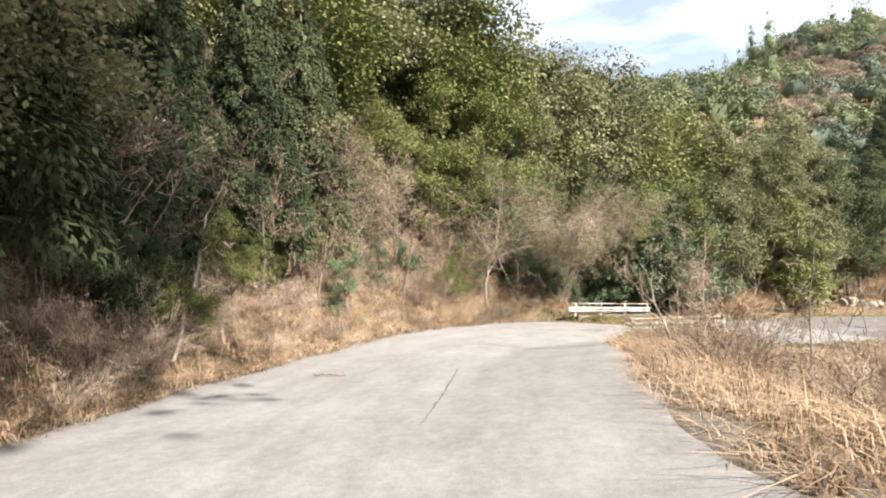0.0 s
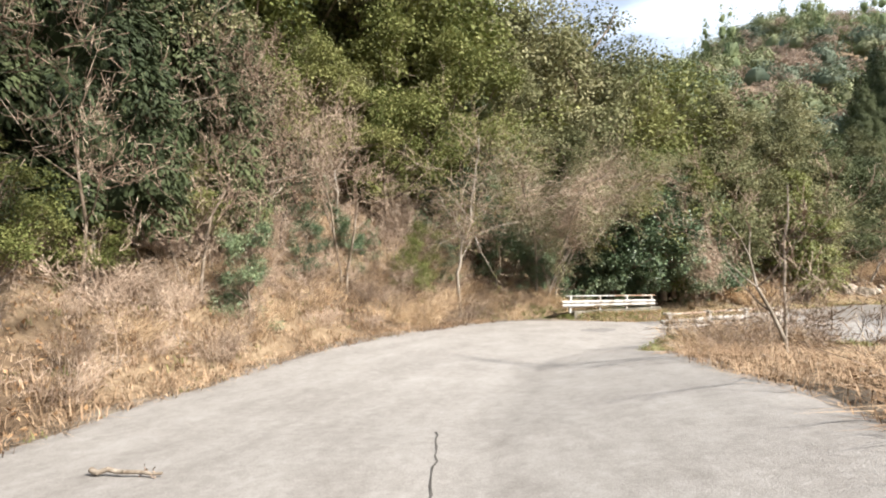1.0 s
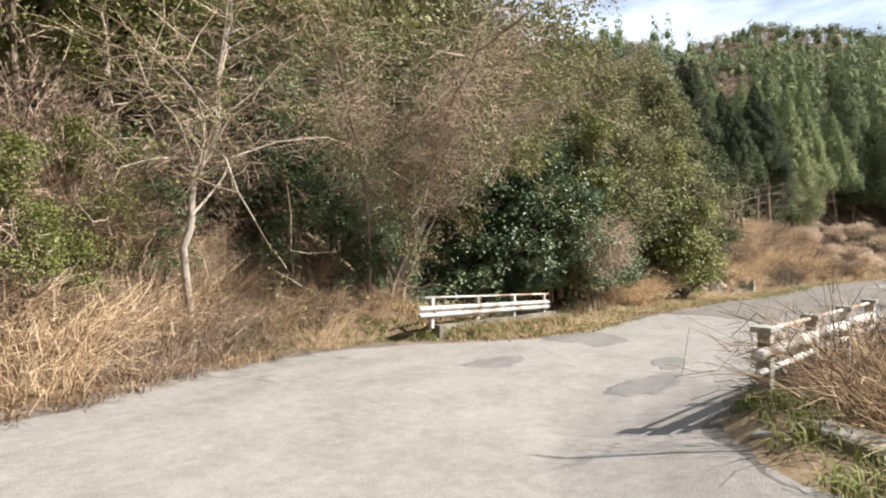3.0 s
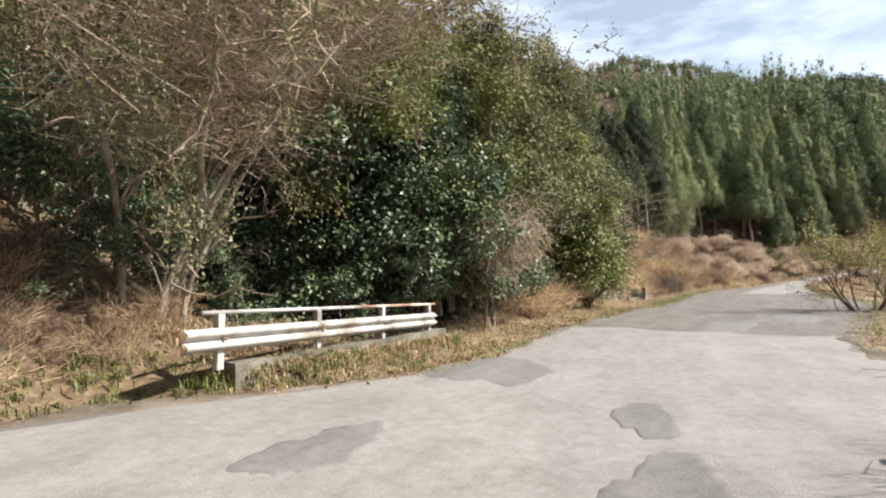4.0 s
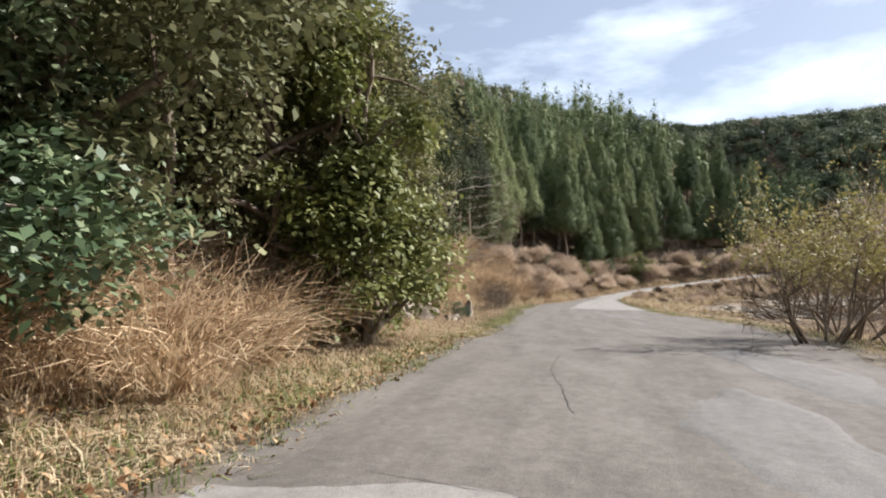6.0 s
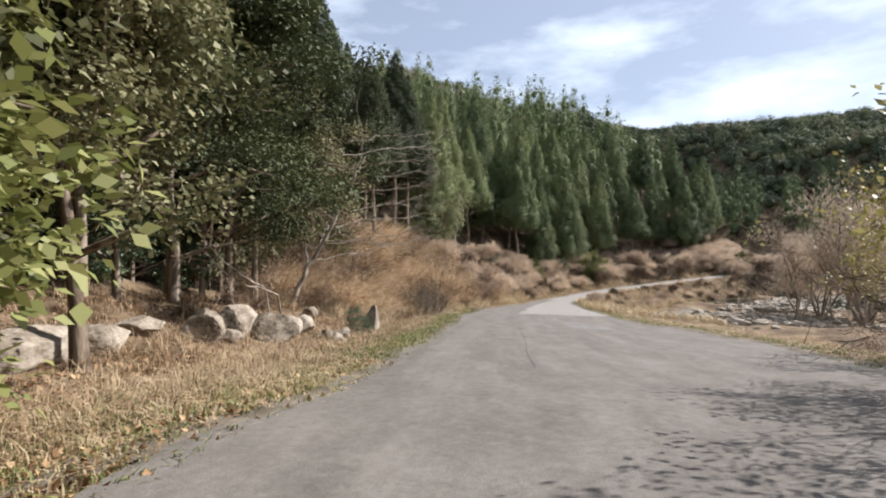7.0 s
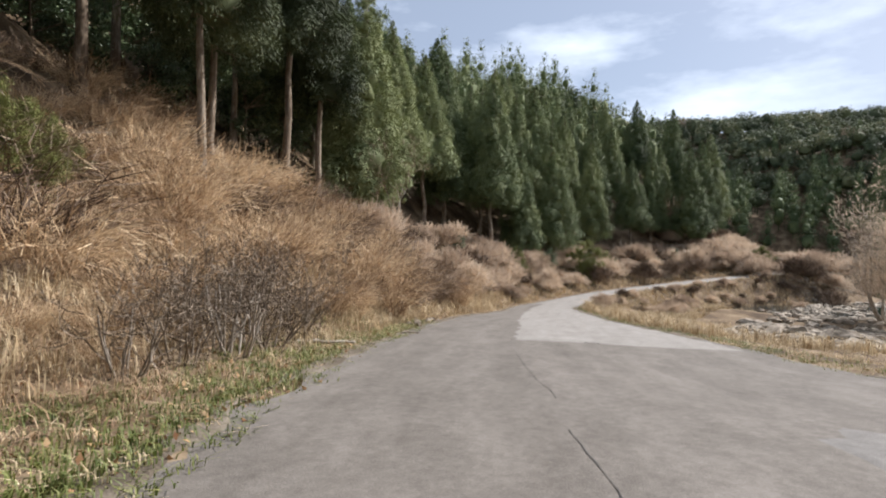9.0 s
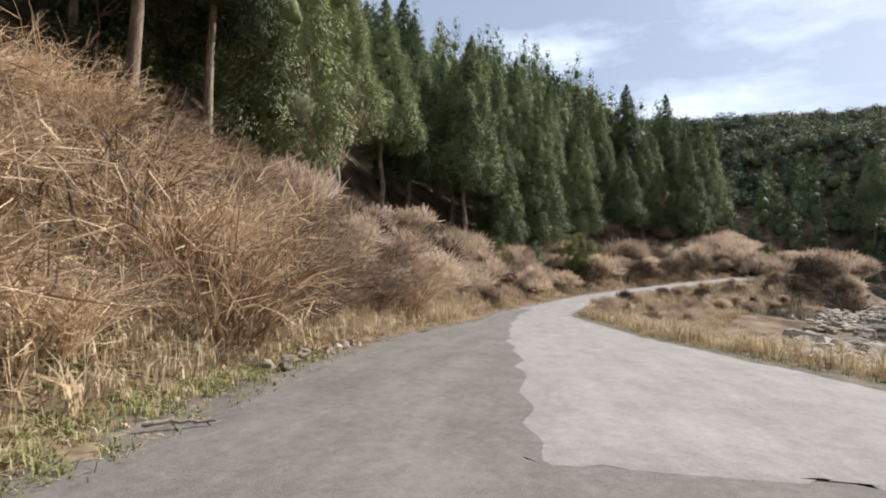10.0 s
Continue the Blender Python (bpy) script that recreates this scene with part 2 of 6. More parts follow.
# ---- the lie of the land ----
# Along the road: x, y, z of its line, width to its left, width to its right.
LINE = [
    (0.3, -40.0, 5.8, 4.8, 3.0), (0.0, 0.0, 0.02, 4.9, 2.6), (-0.07, 6.2, -0.89, 5.0, 2.8), (0.67, 11.7, -1.69, 5.1, 3.4),
    (2.25, 16.4, -2.39, 4.9, 2.9), (4.4, 19.6, -2.95, 4.9, 1.45), (7.2, 22.6, -3.5, 5.2, 2.0), (9.8, 24.7, -3.83, 3.2, 3.2),
    (12.7, 26.8, -4.14, 2.5, 4.5), (17.6, 29.8, -4.62, 2.3, 4.9), (27.3, 33.8, -5.43, 2.9, 6.0), (34.5, 37.6, -6.21, 2.3, 8.0),
    (45.2, 43.0, -7.24, 2.2, 8.6), (55.9, 47.5, -8.16, 3.0, 7.2), (68.7, 51.6, -9.15, 3.6, 6.0), (79.7, 54.0, -9.95, 3.4, 3.6),
    (92.7, 57.0, -10.55, 2.8, 1.8), (110.7, 56.0, -10.3, 1.7, 1.7), (127.8, 49.3, -9.5, 1.6, 1.6), (150.0, 33.8, -7.6, 1.6, 1.6),
]
WATER_Z = -12.3


def resample(rows, step):
    """A smooth line through the rows, sampled at about that step."""
    p = np.array(rows, float)
    p = np.vstack([2 * p[0] - p[1], p, 2 * p[-1] - p[-2]])
    out = []
    for i in range(1, len(p) - 2):
        n = max(2, int(np.linalg.norm(p[i + 1, :2] - p[i, :2]) / step))
        u = (np.arange(n) / n)[:, None]
        a, b, c, d = p[i - 1], p[i], p[i + 1], p[i + 2]
        l0, l1 = np.linalg.norm((b - a)[:2]), np.linalg.norm((c - b)[:2])
        l2 = np.linalg.norm((d - c)[:2])
        t0 = (c - a) / (l0 + l1) * l1
        t1 = (d - b) / (l1 + l2) * l1
        out.append((2 * u**3 - 3 * u**2 + 1) * b + (u**3 - 2 * u**2 + u) * t0 + (-2 * u**3 + 3 * u**2) * c + (u**3 - u**2) * t1)
    out.append(p[-2:-1])
    return np.vstack(out)


ROAD = resample(LINE, 0.5)
TAN = np.gradient(ROAD[:, :2], axis=0)
TAN /= np.linalg.norm(TAN, axis=1, keepdims=True)
NOR = np.stack([-TAN[:, 1], TAN[:, 0]], 1)                       # to the left
ARC = np.r_[0, np.cumsum(np.linalg.norm(np.diff(ROAD[:, :2], axis=0), axis=1))]


def smooth(a, b, v):
    t = np.clip((np.asarray(v, float) - a) / (b - a), 0, 1)
    return t * t * (3 - 2 * t)


def bumps(x, y, size, seed):
    """Cheap smooth noise of about -1 to 1."""
    r = np.random.RandomState(seed)
    v = 0.0
    for k in range(5):
        a, f, ph = r.rand() * 6.283, (0.7 + 0.9 * r.rand()) / size, r.rand() * 6.283
        b = r.rand() * 6.283
        v = v + np.sin((x * math.cos(a) + y * math.sin(a)) * f * 6.283 + ph + 1.3 * np.sin((x * math.cos(b) + y * math.sin(b)) * f * 4.1))
    return v / 2.6


def banked(s, off):
    """How far the road's surface rises towards its edges round the bend, at arc length s."""
    w = np.exp(-((s - 62.5) / 8.0) ** 4)
    v = np.exp(-((s - 56.0) / 11.0) ** 4)
    return w * 0.22 * np.clip(off / 3.5, 0, 1.5) + v * 0.30 * np.clip(-off / 2.2, 0, 1.2)


def near_road(x, y):
    """Index of the nearest sample of the road and the distance from its line (left plus)."""
    x, y = np.atleast_1d(np.asarray(x, float)), np.atleast_1d(np.asarray(y, float))
    idx = np.empty(len(x), int)
    for k in range(0, len(x), 4000):
        dx = x[k:k + 4000, None] - ROAD[None, :, 0]
        dy = y[k:k + 4000, None] - ROAD[None, :, 1]
        idx[k:k + 4000] = np.argmin(dx * dx + dy * dy, axis=1)
    dx, dy = x - ROAD[idx, 0], y - ROAD[idx, 1]
    side = dx * NOR[idx, 0] + dy * NOR[idx, 1]
    return idx, np.where(idx >= len(ROAD) - 2, side, np.sign(side) * np.hypot(dx, dy))


def height(x, y):
    x, y = np.atleast_1d(np.asarray(x, float)), np.atleast_1d(np.asarray(y, float))
    idx, d = near_road(x, y)
    rx, wl, wr = ROAD[idx, 0], ROAD[idx, 3], ROAD[idx, 4]
    z0 = ROAD[idx, 2] + banked(ARC[idx], np.clip(d, -wr, wl))
    # the hillside above the road
    e = np.maximum(d - wl, 0)
    low = np.interp(rx, [0, 6, 10, 14, 26, 31, 46, 55, 62, 95, 120], [0.95, 0.95, 0.55, 0.42, 0.42, 0.24, 0.26, 0.34, 0.62, 0.50, 0.27])
    verge = np.interp(rx, [0, 8, 14, 30, 44, 60, 90], [0.25, 0.35, 1.4, 2.2, 2.6, 1.0, 1.0])
    up = np.maximum(e - verge, 0)
    knee = np.interp(rx, [0, 7, 12, 30, 50, 62, 100], [9.0, 9.0, 22, 16, 13, 9, 11])
    rise = low * np.minimum(up, knee) + np.interp(rx, [40, 80], [0.66, 0.86]) * np.maximum(up - knee, 0)
    rise = rise * (1 + 0.06 * bumps(x, y, 19, 3)) + 0.25 * np.minimum(up, 3) / 3 * bumps(x, y, 4.5, 4)
    top = np.interp(x, [-30, 0, 12, 30, 45, 62, 80, 98, 108, 122, 150, 200], [34, 30, 25, 26, 29, 30, 37, 48, 56, 70, 66, 52]) + np.interp(x, [0, 60, 110], [2, 2, 7]) * bumps(x, y, 90, 5)
    rise = np.where(rise > 0, top * np.tanh(rise / top * 1.02), rise)
    # the wooded hillside steepens above the bend and again towards its ridge
    near_bend = smooth(5, 10, rx) * smooth(42, 26, rx)
    rise = rise + (4.6 * near_bend * smooth(3.5, 14, e) + (7.5 - 4.0 * near_bend) * smooth(20, 62, e)) * smooth(118, 96, x)
    # the brook's gully above the culvert
    gx, gy = x - 9.6, y - 31.0
    across = gx * 0.90 + gy * 0.43
    along = -gx * 0.43 + gy * 0.90
    rise = rise - np.exp(-(across / 2.6) ** 2) * smooth(-1.5, 1.0, along) * (1.6 + np.clip(along, 0, 6) * 0.55) * smooth(0.9, 2.2, e) * smooth(26, 8, along)
    # the grassy strip before the culvert's headwall
    cu = np.clip(((x - 5.9) * 5.5 + (y - 26.95) * 3.15) / 40.2, -0.05, 1.03)
    rise = rise + 0.30 * np.exp(-((np.hypot(x - 5.9 - cu * 5.5, y - 26.8 - cu * 3.15)) / 0.42) ** 4) * smooth(0.05, 0.5, e)
    left = z0 + rise
    # the flat ground towards the lake
    f = np.maximum(-d - wr, 0)
    field = -4.3 - 0.077 * np.clip(x, -10, 98) - 1.5 * smooth(113, 126, x) + 0.35 * bumps(x, y, 14, 7) + 0.12 * bumps(x, y, 3.7, 8) * smooth(80, 60, x)
    field = field + 40 * smooth(0, 1, (-y - 30) / 120) * smooth(-20, 60, 120 - x)
    field = field - 1.3 * np.exp(-((x - 10 - 0.35 * (18 - y)) / 3.0) ** 2) * smooth(-6, 6, 19.5 - y + 0.38 * (x - 8))
    far = np.hypot(x - 60, (y - 20) * 0.9)
    field = field + np.where(x > 120, 1, 0) * 92 * np.tanh(np.maximum(far - 172 - 9 * bumps(x, y, 70, 9), 0) / 125)
    field = np.maximum(field, -11.2 - 0.10 * np.hypot(x - 155, y - 10) ** 1.2 * 0.6)
    gully = smooth(8, 12, y) * smooth(21.5, 19.5, y - 0.4 * (x - 7)) * smooth(20, 13, x)
    right = z0 + (field - z0) * smooth(0.6 + 0.65 * gully, 6.5 - 3.2 * gully, f)
    # the raised verge under the bridge fence
    fu = np.clip(((x - 6.65) * 5.35 + (y - 19.6) * 2.15) / 33.24, -0.12, 1)
    fd = np.hypot(x - 6.65 - fu * 5.35, y - 19.6 - fu * 2.15)
    right = right + 0.27 * np.exp(-(fd / 0.6) ** 2) * smooth(0, 0.25, f) * smooth(0.22, 0.02, fu)
    h = np.where(d >= 0, left, right)
    inside = (d < wl) & (-d < wr)
    h = np.where(inside, z0 - 0.07, h)
    # beyond the headland where the road is lost to sight
    ahead = np.where(idx >= len(ROAD) - 2, (x - ROAD[-1, 0]) * TAN[-1, 0] + (y - ROAD[-1, 1]) * TAN[-1, 1], 0)
    w = smooth(2, 17, ahead)
    h = h * (1 - w) + np.maximum(field, -14) * w
    # the mountain that closes the valley
    far_r = np.hypot(x - 10, y - 22)
    steep = np.interp(np.degrees(np.arctan2(x - 10, y - 22)), [20, 42, 48, 53, 59, 65, 72, 80, 90, 105, 125], [0.18, 0.25, 0.315, 0.315, 0.293, 0.255, 0.222, 0.208, 0.196, 0.17, 0.10])
    begin = np.interp(np.degrees(np.arctan2(x - 10, y - 22)), [48, 64, 74], [150, 165, 235])
    mount = steep * 340 * smooth(begin, 350, far_r) * (1 + 0.03 * bumps(x, y, 60, 41))
    return np.where(far_r > begin, np.maximum(h, mount - 14), h)


def h1(x, y):
    return float(height(x, y)[0])


def mesh_of(name, verts, faces, mat, smooth_faces=False):
    """A mesh from arrays: verts n x 3, faces m x 3 or m x 4."""
    verts, faces = np.asarray(verts, np.float32), np.asarray(faces, np.int32)
    me = bpy.data.meshes.new(name)
    me.vertices.add(len(verts))
    me.vertices.foreach_set("co", verts.ravel())
    me.loops.add(faces.size)
    me.loops.foreach_set("vertex_index", faces.ravel())
    me.polygons.add(len(faces))
    me.polygons.foreach_set("loop_start", np.arange(len(faces), dtype=np.int32) * faces.shape[1])
    if smooth_faces:
        me.polygons.foreach_set("use_smooth", np.ones(len(faces), bool))
    me.materials.append(mat)
    me.update(calc_edges=True)
    return me


def axis_steps(parts):
    out = []
    for a, b, s in parts:
        out.append(np.arange(a, b, s))
    return np.unique(np.round(np.concatenate(out), 3))


def grid_faces(nx, ny):
    i, j = np.meshgrid(np.arange(nx - 1), np.arange(ny - 1), indexing="ij")
    a = (i * ny + j).ravel()
    return np.stack([a, a + ny, a + ny + 1, a + 1], 1)


gx_ = axis_steps([(-900, -120, 60), (-120, -20, 6), (-20, 82, 0.7), (82, 170, 1.6), (170, 400, 7), (400, 1500, 60)])
gy_ = axis_steps([(-900, -120, 60), (-120, -14, 5), (-14, 68, 0.7), (68, 140, 2.2), (140, 300, 7), (300, 1500, 60)])
GX, GY = np.meshgrid(gx_, gy_, indexing="ij")
GZ = height(GX.ravel(), GY.ravel())
ground = new("ground", mesh_of("ground", np.stack([GX.ravel(), GY.ravel(), GZ], 1), grid_faces(len(gx_), len(gy_)), M_SOIL, True))
tagged(ground, "brown hillside and valley floor of soil and leaf litter", "ground", kind="structure")


def ribbon(s0, s1, left, right, lift, rows=9, wave=0.0, seed=1, endwave=0.0):
    """A strip along the road between two arc lengths; left and right: offsets from its line, or functions of the arc."""
    n = max(3, int((s1 - s0) / 0.25))
    s = np.linspace(s0, s1, n)
    cx, cy, cz = (np.interp(s, ARC, ROAD[:, k]) for k in (0, 1, 2))
    nx, ny = np.interp(s, ARC, NOR[:, 0]), np.interp(s, ARC, NOR[:, 1])
    L = left(s) if callable(left) else np.full(n, float(left))
    R = right(s) if callable(right) else np.full(n, float(right))
    L = L + wave * (bumps(s, s * 0, 2.9, seed) + 0.25 * bumps(s, s * 0, 1.3, seed + 9))
    R = R + wave * (bumps(s, s * 0, 3.1, seed + 1) + 0.25 * bumps(s, s * 0, 1.2, seed + 8))
    u = np.linspace(0, 1, rows)
    off = L[:, None] + (R - L)[:, None] * u[None, :]
    sh = endwave * bumps(u * 6, u * 0, 2.4, seed + 4)[None, :] * np.where(np.arange(n) < 1, 1, np.where(np.arange(n) > n - 2, 1, 0))[:, None]
    tx, ty = np.interp(s, ARC, TAN[:, 0])[:, None], np.interp(s, ARC, TAN[:, 1])[:, None]
    X, Y = cx[:, None] + nx[:, None] * off + tx * sh, cy[:, None] + ny[:, None] * off + ty * sh
    hem = np.ones((n, rows)) * lift
    if lift:
        hem[:, 0] = hem[:, -1] = hem[0] = hem[-1] = -0.012
    Z = cz[:, None] + banked(s[:, None], off) + hem + 0.02 * bumps(X, Y, 7, 22)
    return np.stack([X.ravel(), Y.ravel(), Z.ravel()], 1), grid_faces(n, rows)


def wide_l(s):
    return np.interp(s, ARC, ROAD[:, 3])


def wide_r(s):
    return -np.interp(s, ARC, ROAD[:, 4])


def arc_at(x, y):
    return float(ARC[near_road(x, y)[0][0]])


S_BRIDGE, S_MID, S_PALE, S_END = arc_at(9.4, 24.4), arc_at(18.5, 30.2), arc_at(67.5, 51.3), ARC[-1]
def along_road(ob):
    """Lay texture coordinates along the road: metres along its line and across it."""
    me = ob.data
    co = np.empty(len(me.vertices) * 3, np.float32)
    me.vertices.foreach_get("co", co)
    co = co.reshape(-1, 3)
    i, d = near_road(co[:, 0], co[:, 1])
    s = ARC[i] + (co[:, 0] - ROAD[i, 0]) * TAN[i, 0] + (co[:, 1] - ROAD[i, 1]) * TAN[i, 1]
    at_loop = np.empty(len(me.loops), np.int32)
    me.loops.foreach_get("vertex_index", at_loop)
    me.uv_layers.new(name="along").data.foreach_set("uv", np.stack([s, d], 1)[at_loop].astype(np.float32).ravel())
    return ob


road = new("road", mesh_of("road", *ribbon(0, S_END, wide_l, wide_r, 0.0, rows=29, wave=0.16), M_ROAD_GREY, True))
tagged(along_road(road), "narrow worn grey asphalt road without markings", "road", kind="structure")

lake = new("lake_water", mesh_of("lake_water", [(96, -160, WATER_Z), (420, -160, WATER_Z), (420, 70, WATER_Z), (96, 70, WATER_Z)], [(0, 1, 2, 3)],
                                 material("still_lake_water", [(0.3, (0.010, 0.016, 0.018)), (0.7, (0.02, 0.03, 0.03))], scale=0.3, rough=0.06, bump=0.25,
                                          bump_scale=1.2, spec=0.5)))
tagged(lake, "dark still water of a small mountain lake", "water", kind="structure")


# ---- plants: how they are made ----
def part(name, me, parent, label=""):
    ob = new(name, me)
    ob.parent = parent
    if label:
        ob["label"] = label
    return ob


def unit(v):
    return v / np.maximum(np.linalg.norm(v, axis=-1, keepdims=True), 1e-9)


def tubes(segs, sides=4):
    """Tapered tubes, one for each segment p0, p1, r0, r1."""
    s = np.asarray(segs, float)
    p0, p1, r0, r1 = s[:, 0:3], s[:, 3:6], s[:, 6], s[:, 7]
    d = unit(p1 - p0)
    ref = np.where(np.abs(d[:, 2:3]) > 0.9, [[1.0, 0, 0]], [[0, 0, 1.0]])
    u = unit(np.cross(d, ref))
    v = np.cross(d, u)
    a = np.arange(sides) * 2 * math.pi / sides
    ring = u[:, None, :] * np.cos(a)[None, :, None] + v[:, None, :] * np.sin(a)[None, :, None]
    lo = p0[:, None, :] + ring * r0[:, None, None]
    hi = p1[:, None, :] + ring * r1[:, None, None]
    V = np.concatenate([lo, hi], 1).reshape(-1, 3)
    k = np.arange(sides)
    f = np.stack([k, (k + 1) % sides, (k + 1) % sides + sides, k + sides], 1)
    F = (np.arange(len(s)) * 2 * sides)[:, None, None] + f[None]
    return V, F.reshape(-1, 4)


def leaves(pos, size, rng, long=2.0, up=0.6, way=None, wayness=0.6, fold=0.25, face=None):
    """Pointed leaves, each two triangles folded along the middle; way: directions in which they point."""
    n = len(pos)
    d = rng.normal(size=(n, 3))
    if way is not None:
        d = unit(d) * (1 - wayness) + way * wayness
    d = unit(d)
    nrm = rng.normal(size=(n, 3))
    nrm[:, 2] += up * 2
    if face is not None:
        nrm = nrm * 0.55 + face * 1.5
    if face is not None:
        d = unit(d - 0.8 * (d * face).sum(1, keepdims=True) * face)
    side = unit(np.cross(d, nrm))
    nrm = np.cross(side, d)
    ln = (size * (0.65 + 0.7 * rng.rand(n)))[:, None]
    w = ln / long * 0.5
    base = pos
    mid = pos + d * ln * 0.45
    V = np.stack([base, mid + side * w + nrm * w * fold, pos + d * ln, mid - side * w + nrm * w * fold], 1).reshape(-1, 3)
    return V, np.arange(4 * n).reshape(-1, 4)


def strips(segs, rng):
    """Thin stems as narrow tapering strips, each turned its own way."""
    s = np.asarray(segs, float)
    p0, p1, r0, r1 = s[:, 0:3], s[:, 3:6], s[:, 6:7], s[:, 7:8]
    side = unit(np.cross(unit(p1 - p0), rng.normal(size=(len(s), 3)))) * 1.25
    V = np.stack([p0 - side * r0, p0 + side * r0, p1 + side * r1, p1 - side * r1], 1).reshape(-1, 3)
    return V, np.arange(4 * len(s)).reshape(-1, 4)


def joined(*pieces):
    V, F, k = [], [], 0
    for v, f in pieces:
        V.append(v)
        F.append(f + k)
        k += len(v)
    return np.concatenate(V), np.concatenate(F)


def lumps(centres, radii, rng, flat=0.8):
    """Small uneven masses of close twigs and leaves in the depth of a crown."""
    g = np.array([-1.0, 0.0, 1.0])
    q, faces, k = [], [], 0
    for ax in range(3):
        for sgn in (-1.0, 1.0):
            u, v = np.meshgrid(g, g, indexing="ij")
            w = np.full(9, sgn)
            c = [u.ravel(), v.ravel()]
            c.insert(ax, w)
            q.append(np.stack(c, 1))
            for i in range(2):
                for j in range(2):
                    o = k + i * 3 + j
                    faces.append((o, o + 3, o + 4, o + 1))
            k += 9
    ball = unit(np.concatenate(q))
    n = len(centres)
    rough = 1 + 0.22 * np.sin(ball @ rng.normal(size=(3, n)) * 3 + rng.rand(n) * 6).T
    V = np.asarray(centres)[:, None, :] + ball[None] * rough[:, :, None] * np.asarray(radii)[:, None, None] * np.array([1, 1, flat])
    F = (np.arange(n) * k)[:, None, None] + np.array(faces)[None]
    return V.reshape(-1, 3), F.reshape(-1, 4)


def grow(rng, p, d, length, radius, depth, segs, tips, spread=0.7, kids=(2, 4), bend=0.25, lift=0.15, shrink=0.62, pieces=3):
    """One limb and, further out, the limbs that fork from it."""
    step = length / pieces
    r = radius
    for i in range(pieces):
        d = unit(d + rng.normal(size=3) * bend + np.array([0, 0, lift]))
        q = p + d * step * (0.8 + 0.4 * rng.rand())
        r2 = max(r * (0.82 if depth else 0.6), 0.004)
        segs.append((*p, *q, r, r2))
        if depth and i >= (1 if depth > 1 else 0):
            for _ in range(rng.randint(*kids)):
                a = unit(d + rng.normal(size=3) * spread)
                grow(rng, q, a, length * shrink * (0.7 + 0.5 * rng.rand()), max(r2 * 0.6, 0.004), depth - 1, segs, tips, spread, kids, bend, lift, shrink, pieces)
        elif not depth:
            tips.append((*q, *d))
        p, r = q, r2


def trunk_line(rng, h, r, lean=0.05, pieces=6):
    p, segs = np.zeros(3) - [0, 0, 0.5], []
    for i in range(pieces):
        q = np.array([lean * h * (i + 1) / pieces + rng.normal() * 0.04 * h / pieces, rng.normal() * 0.04 * h / pieces, h * (i + 1) / pieces])
        flare = 1.5 if i == 0 else 1
        segs.append((*p, *q, r * flare * (1 - 0.85 * i / pieces), r * (1 - 0.85 * (i + 1) / pieces)))
        p = q
    return segs


def evergreen(seed, h, spread, n_leaf, leaf, mat, bark=None, long=1.5, low=0.2, name="evergreen_tree", clump=14, girth=2.3):
    """A broad-leaved evergreen: trunk with limbs, and a crown of leaf sprays round its twigs with gaps between them."""
    rng = np.random.RandomState(seed)
    segs, tips = trunk_line(rng, h * 0.8, min(0.015 * h + 0.02, 0.13), rng.normal() * 0.06), []
    for k in range(int(12 + h)):
        f = low + (0.95 - low) * rng.rand()
        i = min(int(f * 6), 5)
        base = np.array(segs[i][3:6]) * 0.5 + np.array(segs[i][0:3]) * 0.5
        a = rng.rand() * 6.283
        reach = spread * (1.05 - 0.55 * f) * (0.6 + 0.6 * rng.rand())
        grow(rng, base, np.array([math.cos(a), math.sin(a), 0.35 + 0.5 * f]), reach, 0.006 * h + 0.012, 2, segs, tips, 0.75, (2, 3), 0.22, 0.1, 0.58, 2)
    tips = np.array(tips)
    m = n_leaf // clump + 1
    pick = rng.randint(0, len(tips), m)
    cen = tips[pick, :3] + rng.normal(size=(m, 3)) * leaf * girth * 0.45
    ball = unit(rng.normal(size=(m * clump, 3))) * (rng.rand(m * clump, 1) ** 0.4)
    ball[:, 2] = np.where(ball[:, 2] < -0.45, -ball[:, 2], ball[:, 2])
    big = np.repeat(0.65 + 0.7 * rng.rand(m, 1), clump, 0)
    pos = np.repeat(cen, clump, 0) + ball * big * leaf * girth * np.array([1.25, 1.25, 0.75])
    way = unit(ball + 0.3 * np.repeat(tips[pick, 3:], clump, 0))
    face = unit(ball + np.array([0, 0, 0.45]))
    s = np.array(segs)
    segs = s[s[:, 6] > 0.008 + 0.0006 * h]
    ob = new(name)
    part("trunk", mesh_of(name + "_trunk", *tubes(segs, 4), bark or M_BARK, True), ob, "grey-brown bark")
    part("crown", mesh_of(name + "_crown", *leaves(pos, leaf, rng, long, 0.5, way, 0.6, 0.25, face), mat), ob)
    return ob


